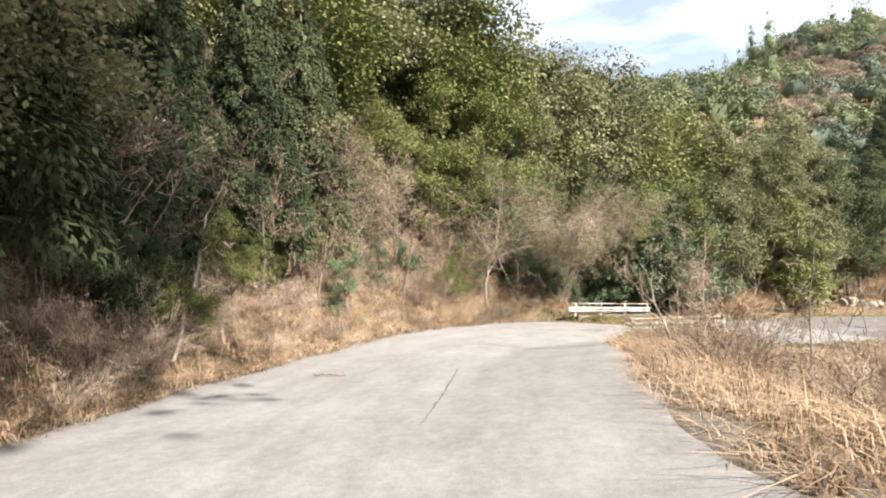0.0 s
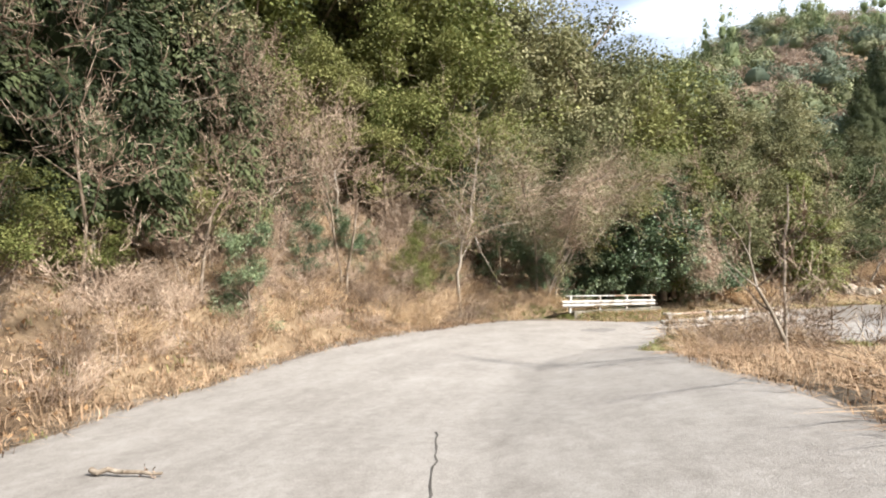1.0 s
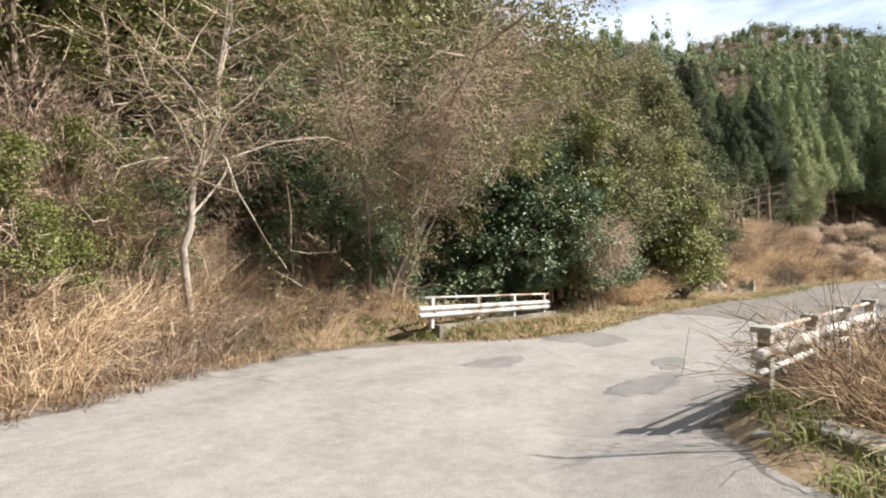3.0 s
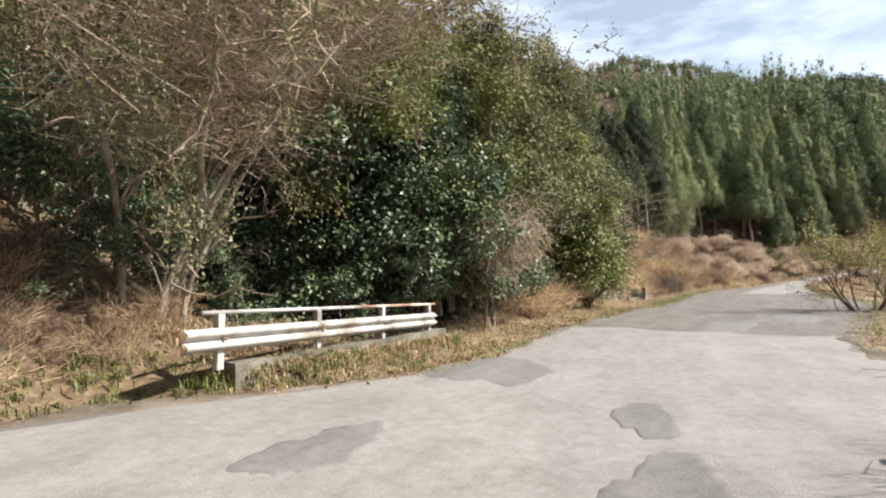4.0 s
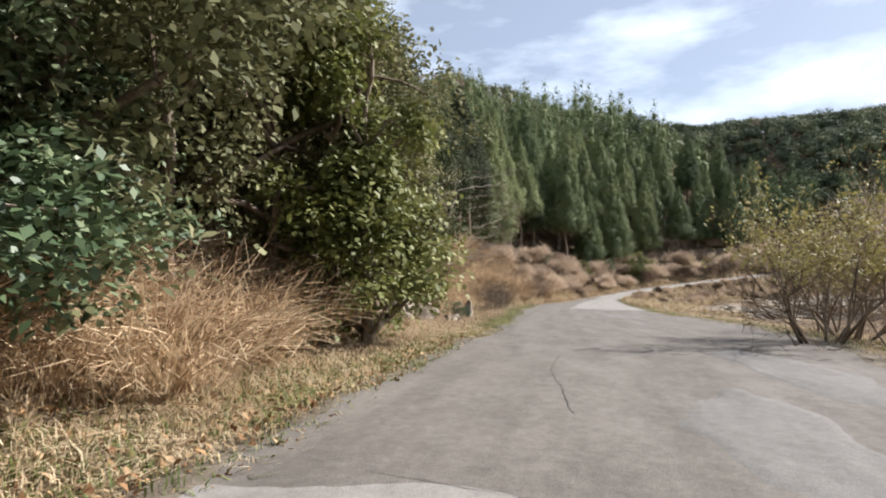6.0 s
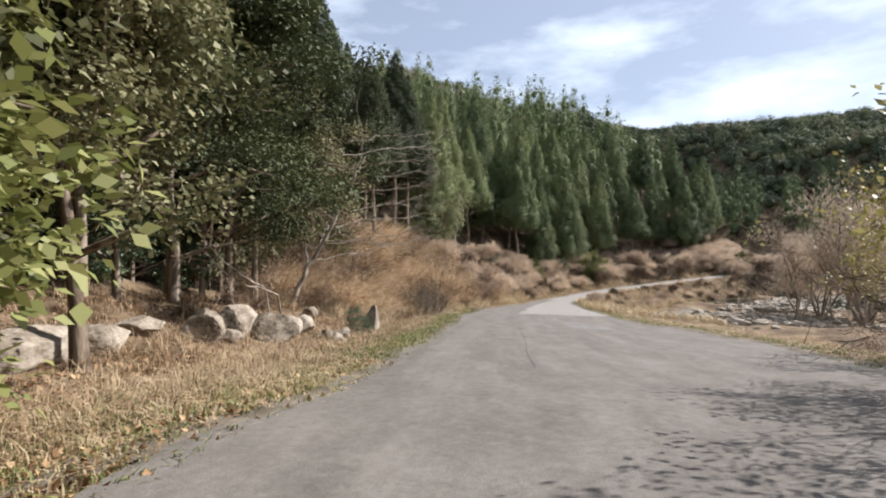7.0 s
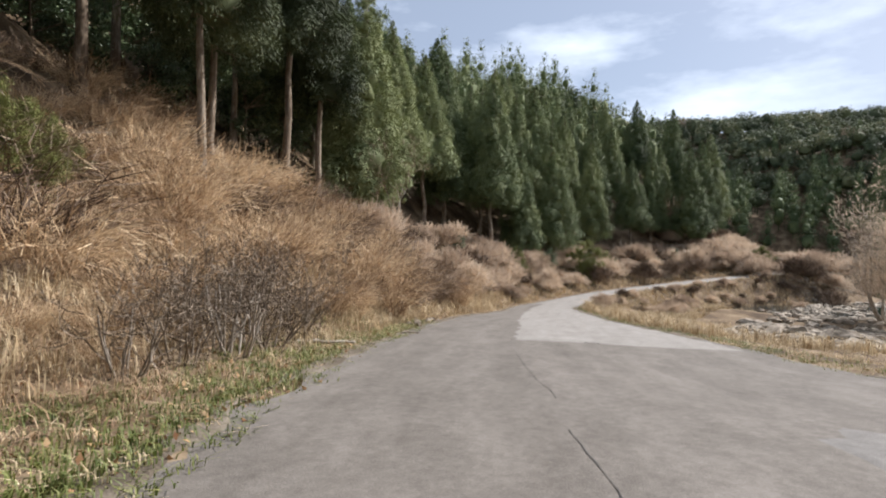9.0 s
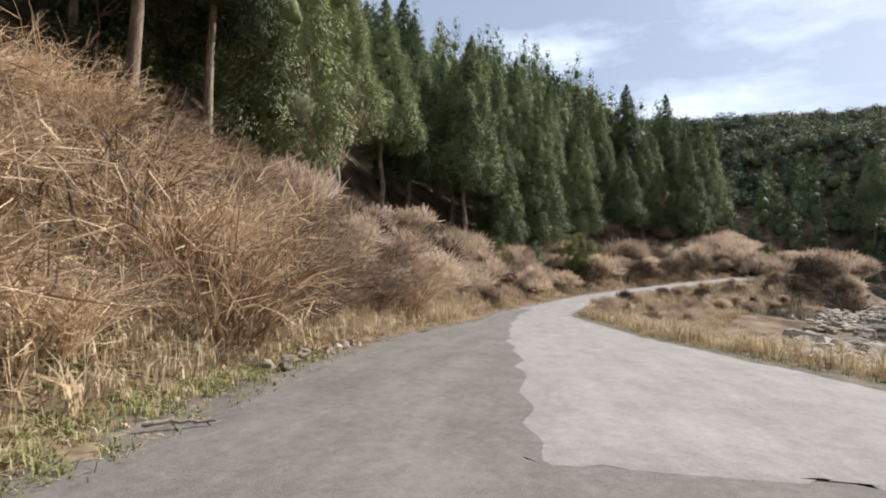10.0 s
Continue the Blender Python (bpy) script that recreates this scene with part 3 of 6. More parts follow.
def cedar(seed, h, spread, n, mat, low=0.3, spray=0.55, name="cedar_tree", long=1.9):
    """A plantation cedar: straight trunk, pointed crown of hanging sprays on many short limbs."""
    rng = np.random.RandomState(seed)
    segs = trunk_line(rng, h, 0.011 * h + 0.05, rng.normal() * 0.012, 8)
    pos, way, size, face = [], [], [], []
    m = int(h * 6)
    for k in range(m):
        g = ((k + 0.5) / m) ** 0.93
        z = (low + (0.985 - low) * g) * h
        a = k * 2.4 + rng.rand() * 0.8
        prof = (1 - g) ** 0.78 * min(1.0, 0.5 + g * 5)
        reach = spread * prof * (0.7 + 0.4 * rng.rand())
        out = np.array([math.cos(a), math.sin(a), 0])
        tip = np.array([0, 0, z]) + out * reach * 0.8 - np.array([0, 0, 0.22 * reach])
        if k % 2 == 0:
            segs.append((0, 0, z, *tip, 0.02 + 0.006 * reach, 0.008))
        c = max(14, int(n / m * (0.25 + 1.6 * prof)))
        r = (0.035 + 0.325 * prof) * spread * (0.7 + 0.5 * rng.rand())
        ball = unit(rng.normal(size=(c, 3)))
        ball[:, 2] = np.where(ball[:, 2] < -0.5, -ball[:, 2], ball[:, 2])
        pos.append(tip + ball * (rng.rand(c, 1) ** 0.3) * r * np.array([0.8, 0.8, 1.15]) - np.array([0, 0, 0.1 * r]))
        way.append(unit(ball * 0.5 + out * 0.35 + np.array([0, 0, -0.55 if g < 0.93 else 0.8])))
        face.append(unit(ball * 1.0 + out * 0.3 + np.array([0, 0, 0.2])))
        size.append(np.full(c, spray * (0.65 + 0.45 * prof)))
    pos, way, size = np.concatenate(pos), unit(np.concatenate(way)), np.concatenate(size)
    ob = new(name)
    part("trunk", mesh_of(name + "_trunk", *tubes(segs, 6), M_BARK, True), ob, "straight grey-brown trunk")
    zs = np.linspace(low * h + 0.06 * h, h * 0.93, 16)
    rr = 0.34 * spread * np.minimum(1, (1 - zs / h) / (1 - low) * 1.12 + 0.02)
    turn_ = np.arange(16) * 2.4
    core = lumps(np.c_[np.cos(turn_) * rr * 0.35, np.sin(turn_) * rr * 0.35, zs], rr, rng, 0.9)
    me = mesh_of(name + "_crown", *leaves(pos, 1.0, rng, long, 0.4, way, 0.6, 0.4, np.concatenate(face)), mat)
    # set the sprays to their own lengths
    co = np.empty(len(me.vertices) * 3, np.float32)
    me.vertices.foreach_get("co", co)
    co = co.reshape(-1, 4, 3)
    base = co[:, :1, :]
    co = base + (co - base) * size[:, None, None]
    part("crown", mesh_of(name + "_crown", *joined((co.reshape(-1, 3), np.arange(co.shape[0] * 4).reshape(-1, 4)), core), mat), ob)
    return ob


def bare_tree(seed, h, spread, bark, depth=3, stems=1, lean=(0, 0), name="bare_tree", twig=None, radius=None, kids=(1, 3)):
    """A leafless tree or bush: one or more stems, forking into fine twigs."""
    rng = np.random.RandomState(seed)
    segs, tips = [], []
    for k in range(stems):
        a = rng.rand() * 6.283
        d = np.array([lean[0] + (0.35 * math.cos(a) if stems > 1 else 0), lean[1] + (0.35 * math.sin(a) if stems > 1 else 0), 1.0])
        grow(rng, np.array([0.12 * math.cos(a) * (stems > 1), 0.12 * math.sin(a) * (stems > 1), -0.25]), unit(d), h * 0.52 * (0.75 + 0.4 * rng.rand()),
             radius or (0.013 * h + 0.01) / math.sqrt(stems), depth, segs, tips, spread, kids, 0.16, 0.10, 0.6, 4)
    s = np.array(segs)
    thick = s[:, 6] > 0.014
    ob = new(name)
    part("trunk", mesh_of(name + "_trunk", *tubes(s[thick], 6), bark, True), ob, "bare branching stems")
    if (~thick).any():
        s[:, 6:8] = np.maximum(s[:, 6:8], 0.005)
        part("twig_crown", mesh_of(name + "_twig_crown", *strips(s[~thick], rng), twig or M_TWIG), ob, "fine leafless twigs")
    return ob


def brush(seed, h, r, n, mat, name="dry_bush", arch=0.8, thick=0.006):
    """A mound of many thin stems that rise and arch over."""
    rng = np.random.RandomState(seed)
    a = rng.rand(n) * 6.283
    q = r * 0.55 * np.sqrt(rng.rand(n))
    p = np.stack([q * np.cos(a), q * np.sin(a), np.full(n, -0.15)], 1)
    b = a + rng.normal(size=n) * 0.8
    out = np.stack([np.cos(b), np.sin(b), np.zeros(n)], 1)
    d = unit(out * (0.25 + 0.4 * rng.rand(n))[:, None] + np.array([0, 0, 1.0]))
    L = h * (0.6 + 0.7 * rng.rand(n))
    segs, side = [], []
    k = 5
    w = thick * (0.7 + 0.8 * rng.rand(n))
    for i in range(k):
        d = unit(d + out * arch * 0.22 * i * rng.rand(n)[:, None] - np.array([0, 0, 0.1 * i * arch]) + rng.normal(size=(n, 3)) * 0.16)
        e = p + d * (L / k)[:, None]
        segs.append(np.concatenate([p, e, (w * (1 - 0.15 * i))[:, None], (w * (1 - 0.15 * (i + 1)))[:, None]], 1))
        if i in (1, 2, 3):
            t = unit(d + rng.normal(size=(n, 3)) * 0.7)
            f = e + t * (L * 0.22 * (0.5 + rng.rand(n)))[:, None]
            side.append(np.concatenate([e, f, (w * 0.6)[:, None], (w * 0.3)[:, None]], 1))
        p = e
    root = new(name)
    part("stem_clump", mesh_of(name + "_stems", *strips(np.concatenate(segs), rng), mat), root)
    part("twig_crown", mesh_of(name + "_shoots", *strips(np.concatenate(side), rng), mat), root)
    return root


def tufts(pts, h, rng, blades=7, width=0.012, lean=0.5):
    """Grass blades in tufts at the given places: each a bent, tapering strip."""
    n = len(pts) * blades
    base = np.repeat(pts, blades, 0) + np.c_[rng.normal(size=(n, 2)) * 0.07, np.zeros(n)]
    hh = (np.repeat(h, blades) if np.ndim(h) else np.full(n, h)) * (0.45 + 0.75 * rng.rand(n))
    a = rng.rand(n) * 6.283
    out = np.stack([np.cos(a), np.sin(a), np.zeros(n)], 1)
    side = np.stack([-np.sin(a), np.cos(a), np.zeros(n)], 1) * (width * (0.6 + 0.8 * rng.rand(n)))[:, None]
    lo = base - [0, 0, 0.04]
    mid = base + out * (hh * lean * 0.35 * rng.rand(n))[:, None] + np.c_[np.zeros((n, 2)), hh * 0.6]
    tip = mid + out * (hh * lean * (0.3 + rng.rand(n)))[:, None] + np.c_[np.zeros((n, 2)), hh * 0.35 * (1 - 1.2 * rng.rand(n))]
    V = np.stack([lo - side, lo + side, mid + side * 0.8, mid - side * 0.8, tip + side * 0.15, tip - side * 0.15], 1).reshape(-1, 3)
    k = (np.arange(n) * 6)[:, None]
    F = np.concatenate([k + [0, 1, 2, 3], k + [3, 2, 4, 5]], 0)
    return V, F


def beside(s, e, side=1):
    """Points on the ground at arc lengths s, a distance e beyond the road's edge (side 1: left, -1: right)."""
    s, e = np.asarray(s, float), np.asarray(e, float)
    cx, cy = np.interp(s, ARC, ROAD[:, 0]), np.interp(s, ARC, ROAD[:, 1])
    nx, ny = np.interp(s, ARC, NOR[:, 0]), np.interp(s, ARC, NOR[:, 1])
    w = np.interp(s, ARC, ROAD[:, 3 if side > 0 else 4])
    x, y = cx + nx * side * (w + e), cy + ny * side * (w + e)
    return np.stack([x, y, height(x, y)], 1)


def at(x, y, turn=0.0, scale=1.0, dz=0.0, lean=(0, 0)):
    return pose(x, y, h1(x, y) + dz, lean[0], lean[1], turn) @ Matrix.Scale(scale, 4)


def scatter(kinds, places, label, category, group, seed, smin=0.8, smax=1.2, sink=0.05):
    """Copies of the given plants at the places, each turned and scaled at random. Returns them."""
    rng = np.random.RandomState(seed)
    out = []
    for x, y in places:
        k = kinds[rng.randint(len(kinds))]
        s = smin + (smax - smin) * rng.rand()
        lab = label[kinds.index(k)] if isinstance(label, (list, tuple)) else label
        c = copy_thing(k, at(x, y, rng.rand() * 360, s, -sink))
        out.append(tagged(c, lab, category, group))
    return out


def forget(*obs):
    """Take the pattern plants away once their copies stand."""
    for o in obs:
        for c in (*o.children_recursive, o):
            bpy.data.objects.remove(c)


def apart(pts, gap):
    """Of the points, those that keep that gap from all earlier ones."""
    keep = []
    for p in pts:
        if all((p[0] - q[0]) ** 2 + (p[1] - q[1]) ** 2 > gap * gap for q in keep):
            keep.append(p)
    return keep


def s_of(x):
    """Arc length where the road's line has that x (past the bend) ."""
    return float(np.interp(x, ROAD[80:, 0], ARC[80:]))


def s_y(y):
    return float(np.interp(y, ROAD[:130, 1], ARC[:130]))

# ---- far woods ----
def crowns(centres, heights, widths, quads, leaf, rng, cone):
    """Many far crowns in one mesh: 1: pointed, 2: of bare twigs, else round and lumpy, each of some dozens of leaf clumps."""
    n = len(centres)
    u = rng.rand(n, quads)
    a = rng.rand(n, quads) * 6.283
    if cone == 1:
        k = 30
        lev_ = (np.arange(k) + 0.5) / k
        lf = np.clip(0.14 + 0.82 * lev_[None, :] ** 0.92 + 0.02 * rng.normal(size=(n, k)), 0.08, 0.965)
        la = np.arange(k)[None, :] * 2.4 + rng.rand(n, 1) * 6.283 + 0.4 * rng.normal(size=(n, k))
        lr = 0.66 * (1 - lf) ** 0.8 * (0.75 + 0.4 * rng.rand(n, k))
        lc = 0.045 + 0.345 * (1 - lf) ** 0.85
        chance = np.cumsum(lc[0] ** 1.6)
        lobe = np.searchsorted(chance / chance[-1], u).clip(0, k - 1)
        take = (np.arange(n)[:, None], lobe)
        el = np.arccos(1 - 1.7 * rng.rand(n, quads))
        lx, ly, lz = np.sin(el) * np.cos(a), np.sin(el) * np.sin(a), np.cos(el)
        size = lc[take] * (0.7 + 0.4 * rng.rand(n, quads))
        px, py = (lr * np.cos(la))[take] + lx * size, (lr * np.sin(la))[take] + ly * size
        rad, a = np.hypot(px, py), np.arctan2(py, px)
        z = lf[take] + lz * size * 1.5 * (widths / heights)[:, None]
    else:
        k = 7
        la, le = rng.rand(n, k) * 6.283, np.arccos(1 - 1.25 * rng.rand(n, k))
        lobe = rng.randint(0, k, (n, quads))
        take = (np.arange(n)[:, None], lobe)
        ox, oy, oz = (0.62 * np.sin(le) * np.cos(la))[take], (0.62 * np.sin(le) * np.sin(la))[take], (0.6 * np.cos(le))[take]
        el = np.arccos(1 - 1.5 * u)
        lx, ly, lz = np.sin(el) * np.cos(a), np.sin(el) * np.sin(a), np.cos(el)
        size = 0.42 + 0.12 * rng.rand(n, quads)
        px, py = ox + lx * size, oy + ly * size
        rad, a = np.hypot(px, py), np.arctan2(py, px)
        z = 0.52 + 0.36 * (oz + lz * size)
    x = centres[:, 0:1] + rad * np.cos(a) * widths[:, None]
    y = centres[:, 1:2] + rad * np.sin(a) * widths[:, None]
    zz = centres[:, 2:3] + z * heights[:, None]
    pos = np.stack([x.ravel(), y.ravel(), zz.ravel()], 1)
    out = np.stack([np.cos(a).ravel(), np.sin(a).ravel(), np.full(a.size, -0.6 if cone == 1 else 0.25 if cone == 0 else 1.2)], 1)
    if cone == 1:
        face = unit(np.stack([lx.ravel() + 0.3 * np.cos(a).ravel(), ly.ravel() + 0.3 * np.sin(a).ravel(), lz.ravel() + 0.2], 1))
    else:
        face = np.stack([lx.ravel(), ly.ravel(), lz.ravel() + 0.15], 1)
    V, F = leaves(pos, leaf, rng, 6.0 if cone == 2 else 3.2 if cone == 1 else 1.6, 0.5, unit(out), 0.6 if cone == 2 else 0.45, 0.4, face)
    trunk = np.concatenate([centres - [0, 0, 0.5], centres + np.c_[np.zeros((n, 2)), heights * 0.75], np.full((n, 1), 0.16), np.full((n, 1), 0.06)], 1)
    if cone == 1:
        lev = np.linspace(0.2, 0.85, 4)
        core = lumps((centres[:, None, :] + lev[None, :, None] * np.array([0, 0, 1.0]) * heights[:, None, None]).reshape(-1, 3), (0.48 * (1.02 - lev)[None, :] * widths[:, None]).ravel(), rng, 1.5)
    elif cone == 0:
        core = lumps(centres + np.c_[np.zeros((n, 2)), heights * 0.5], widths * 0.5, rng, 0.95)
    else:
        return joined((V, F), tubes(trunk, 4))
    return joined((V, F), core, tubes(trunk, 4))


rngw = np.random.RandomState(11)
cand = np.c_[rngw.uniform(-70, 420, 42000), rngw.uniform(-120, 230, 42000)]
ci_, cd_ = near_road(cand[:, 0], cand[:, 1])
cz_ = height(cand[:, 0], cand[:, 1])
ce_ = cd_ - ROAD[ci_, 3]
crx = ROAD[ci_, 0]
hillside = (cd_ > 0) & (ce_ > np.where(crx < 45, 19, 27)) & (ce_ < 135) & ((ci_ < len(ROAD) - 2) | ((cand[:, 0] - ROAD[-1, 0]) * TAN[-1, 0] + (cand[:, 1] - ROAD[-1, 1]) * TAN[-1, 1] < 16)) & (ci_ > 60) & (cz_ > -11)
# across the lake
across_lake = (np.hypot(cand[:, 0] - 60, cand[:, 1] - 20) > 184) & (cz_ > -11.8) & (cand[:, 0] > 120) & (cand[:, 1] < 130) & (cand[:, 0] < 400) & ~hillside & (ce_ > 10)


def thin(mask, gap):
    """Points of the mask no nearer to each other than about the gap, by cells."""
    seen, out = set(), []
    for i in np.nonzero(mask)[0]:
        c = (int(cand[i, 0] // gap), int(cand[i, 1] // gap))
        if c not in seen:
            seen.add(c)
            out.append(i)
    return np.array(out)


ih = thin(hillside, 4.4)
il = thin(across_lake, 6.0)
patch = bumps(cand[:, 0], cand[:, 1], 46, 31)
mottle = patch + 0.7 * bumps(cand[:, 0], cand[:, 1], 17, 33) + rngw.normal(size=len(cand)) * 0.45
is_cedar = (cand[:, 0] - 1.36 * (cand[:, 1] - 34.9) - 27 > 5 * patch) & ~((ce_ > 55) & (mottle > 0.75))
odd_cedar = ~is_cedar & (mottle > 1.7) & (ce_ > 40) & (cand[:, 0] > 60)
low_shore = cz_ < 14 + 8 * patch
m_ih = mottle[ih]
plain = ~is_cedar[ih] & ~odd_cedar[ih]
for key, sel, cone, mat, quads, leaf, lab, hh, ww in (
    ("olive_wood", ih[plain & (m_ih > 0.1) & (m_ih < 0.7)], 0, M_FAR, 330, 0.5, "olive-green rounded evergreen crowns covering the hillside", (6, 9.5), (2.4, 3.8)),
    ("fresh_green_wood", ih[plain & (m_ih >= 0.7)], 0, M_FAR_GREEN, 330, 0.5, "fresh green rounded evergreen crowns on the hillside", (6, 10), (2.4, 3.8)),
    ("grey_green_wood", ih[plain & (m_ih <= 0.1) & (m_ih > -0.35)], 0, M_FAR_GREY, 330, 0.5, "grey-green rounded evergreen crowns on the hillside", (6, 9), (2.6, 4.0)),
    ("leafless_wood", ih[plain & (m_ih <= -0.35)], 2, M_FAR_BARE, 420, 0.7, "pinkish-brown leafless winter wood on the hillside", (5, 7.5), (2.4, 3.4)),
    ("cedar_wood", thin(hillside & (is_cedar | odd_cedar), 5.9), 1, M_CEDAR, 1150, 0.44, "dense dark green cedar plantation on the hillside", (11, 19.5), (3.1, 4.5)),
    ("lakeside_wood", il[low_shore[il]], 1, M_CEDAR, 620, 0.6, "dark conifer wood on the far shore of the lake", (13, 21), (2.8, 4.2)),
    ("far_ridge_wood", il[~low_shore[il]], 0, M_FAR_DARK, 300, 0.6, "dark mixed wood on the ridge beyond the lake", (6, 10), (3.2, 4.6)),
):
    k = len(sel)
    V, F = crowns(np.c_[cand[sel], cz_[sel]], rngw.uniform(*hh, k), rngw.uniform(*ww, k), quads, leaf, rngw, cone)
    tagged(new(key, mesh_of(key, V, F, mat)), lab, "woodland", kind="stuff")

# the mountain's woods
mr, mb = np.sqrt(rngw.uniform(165 ** 2, 352 ** 2, 9000)), np.radians(rngw.uniform(40, 100, 9000))
mpos = np.c_[10 + mr * np.sin(mb), 22 + mr * np.cos(mb)]
mz_ = height(mpos[:, 0], mpos[:, 1])
cells, pick_m = set(), []
for i in np.nonzero(mz_ > 16)[0]:
    c = (int(mpos[i, 0] // 6.5), int(mpos[i, 1] // 6.5))
    if c not in cells:
        cells.add(c)
        pick_m.append(i)
pick_m = np.array(pick_m)
tone = (bumps(mpos[:, 0], mpos[:, 1], 55, 43) + 0.5 * bumps(mpos[:, 0], mpos[:, 1], 20, 44) + 0.4 * rngw.normal(size=len(mpos)) + 0.9 * smooth(radians(58), radians(68), mb))[pick_m]
for key, sel, cone, mat, leaf, lab in (
    ("mountain_olive_wood", pick_m[(tone > -0.2) & (tone < 0.9)], 0, M_FAR, 0.75, "olive evergreen wood on the distant mountain"),
    ("mountain_dark_wood", pick_m[tone >= 0.9], 0, M_FAR_DARK, 0.75, "dark evergreen wood on the distant mountain"),
    ("mountain_conifer_wood", pick_m[(tone <= -0.2) & (tone > -0.7)], 1, M_CEDAR, 0.75, "pointed conifers on the distant mountain"),
    ("mountain_bare_wood", pick_m[tone <= -0.7], 2, M_FAR_BARE, 1.0, "greyish-brown leafless wood on the distant mountain"),
):
    k = len(sel)
    V, F = crowns(np.c_[mpos[sel], mz_[sel]], rngw.uniform(7, 12, k), rngw.uniform(3.4, 5.0, k), 210, leaf, rngw, cone)
    tagged(new(key, mesh_of(key, V, F, mat)), lab, "woodland", kind="stuff")

# ---- cedars above the road ----
cedars = [cedar(70 + i, 19, 4.3, 34000, M_CEDAR, 0.12 + 0.07 * i, 0.27, long=3.8) for i in range(4)]
near_cedars = [cedar(76 + i, 19, 3.9, 42000, M_CEDAR_DEEP, 0.40 + 0.05 * i, 0.22, long=4.2) for i in range(2)]
rngc = np.random.RandomState(5)
pts = []
for _ in range(1500):
    x = rngc.uniform(44, 149.9)
    e = rngc.uniform(10.5, 27)
    if x < 62 and e < 13:
        continue
    p = beside([s_of(x)], [e])[0]
    pts.append((p[0], p[1]))
pts = [q for q in pts if q[0] - 1.36 * (q[1] - 34.9) > 11]
pts = apart([(52.0, 63.4), (55.0, 63.2), (58.6, 60.9), (62.1, 64.8), (68.3, 66.2), (73.2, 68.2)] + pts, 5.0)[:165]
for k, (x, y) in enumerate(pts):
    c = copy_thing(near_cedars[k % 2] if math.hypot(x - 56, y - 50) < 26 else cedars[k % 4], at(x, y, rngc.rand() * 360, rngc.uniform(0.8, 1.15) if x > 74 else rngc.uniform(0.8, 1.05), -0.1))
    tagged(c, "tall dark green cedar with a straight bare lower trunk" if k % 4 > 1 else "slender pointed cedar with drooping dark green sprays", "cedar", "cedars above the road")
# a lone tree on the far shore's skyline
tagged(copy_thing(cedars[3], at(250, 4, 0, 1.9)), "lone pointed conifer standing above the far wood", "cedar")
forget(*cedars, *near_cedars)

# ---- evergreens by the road ----
cam_k = [evergreen(20, 7.0, 1.7, 12000, 0.135, M_CAMELLIA, low=0.03, name="camellia_tree", long=1.7), evergreen(21, 8.0, 1.9, 12000, 0.14, M_CAMELLIA, low=0.03, name="camellia_tree", long=1.7)]
oak_k = [evergreen(22, 9.5, 2.3, 24000, 0.115, M_OAK, low=0.08, clump=30, girth=3.6), evergreen(23, 10.5, 2.5, 24000, 0.118, M_OAK, low=0.2, clump=30, girth=3.6)]
bri_k = [evergreen(24, 8.0, 2.1, 20000, 0.11, M_BRIGHT, low=0.06, clump=30, girth=3.6), evergreen(25, 9.0, 2.3, 20000, 0.115, M_BRIGHT, low=0.12, clump=30, girth=3.6)]
yel_k = [evergreen(26, 8.5, 1.2, 10000, 0.13, M_CLIMBER, low=0.06)]
oak_f = [evergreen(27, 9.5, 2.6, 13000, 0.18, M_OAK, low=0.06, clump=44, girth=4.0), evergreen(28, 10.5, 2.8, 13000, 0.18, M_OAK, low=0.06, clump=44, girth=4.0)]
bri_f = [evergreen(29, 8.5, 2.5, 12000, 0.18, M_BRIGHT, low=0.06, clump=44, girth=4.0)]
cam_f = [evergreen(30, 8.0, 2.3, 5000, 0.26, M_CAMELLIA, low=0.04, name="camellia_tree", clump=30, girth=2.4)]
high_k = [evergreen(31, 37, 6.0, 42000, 0.42, M_OAK, low=0.8, clump=30, girth=4.0)]


def zone(f, ranges, n, gap, seed, first=()):
    """Random places beyond the road's left edge: f turns the first number into an arc length."""
    r = np.random.RandomState(seed)
    (a, b), (c, d) = ranges
    s = np.array([f(v) for v in r.uniform(a, b, n * 6)])
    p = beside(s, r.uniform(c, d, n * 6))
    return apart(list(first) + [tuple(q[:2]) for q in p], gap)[:n + len(first)]


LAB_CAM = "evergreen tree with glossy dark green leaves on the bank"
LAB_OAK = "olive-green broad-leaved evergreen tree on the steep bank"
LAB_BRI = "evergreen tree with fresh yellowish-green foliage"


def area(x0, x1, y0, y1, n, gap, seed, least=0.6, side=1, most=99):
    """Random places in a stretch of the plan, at least that far from the road's edge."""
    r = np.random.RandomState(seed)
    p = np.c_[r.uniform(x0, x1, n * 12), r.uniform(y0, y1, n * 12)]
    i, d = near_road(p[:, 0], p[:, 1])
    e = d * side - ROAD[i, 3 if side > 0 else 4]
    return apart([tuple(q) for q in p[(e > least) & (e < most)]], gap)[:n]


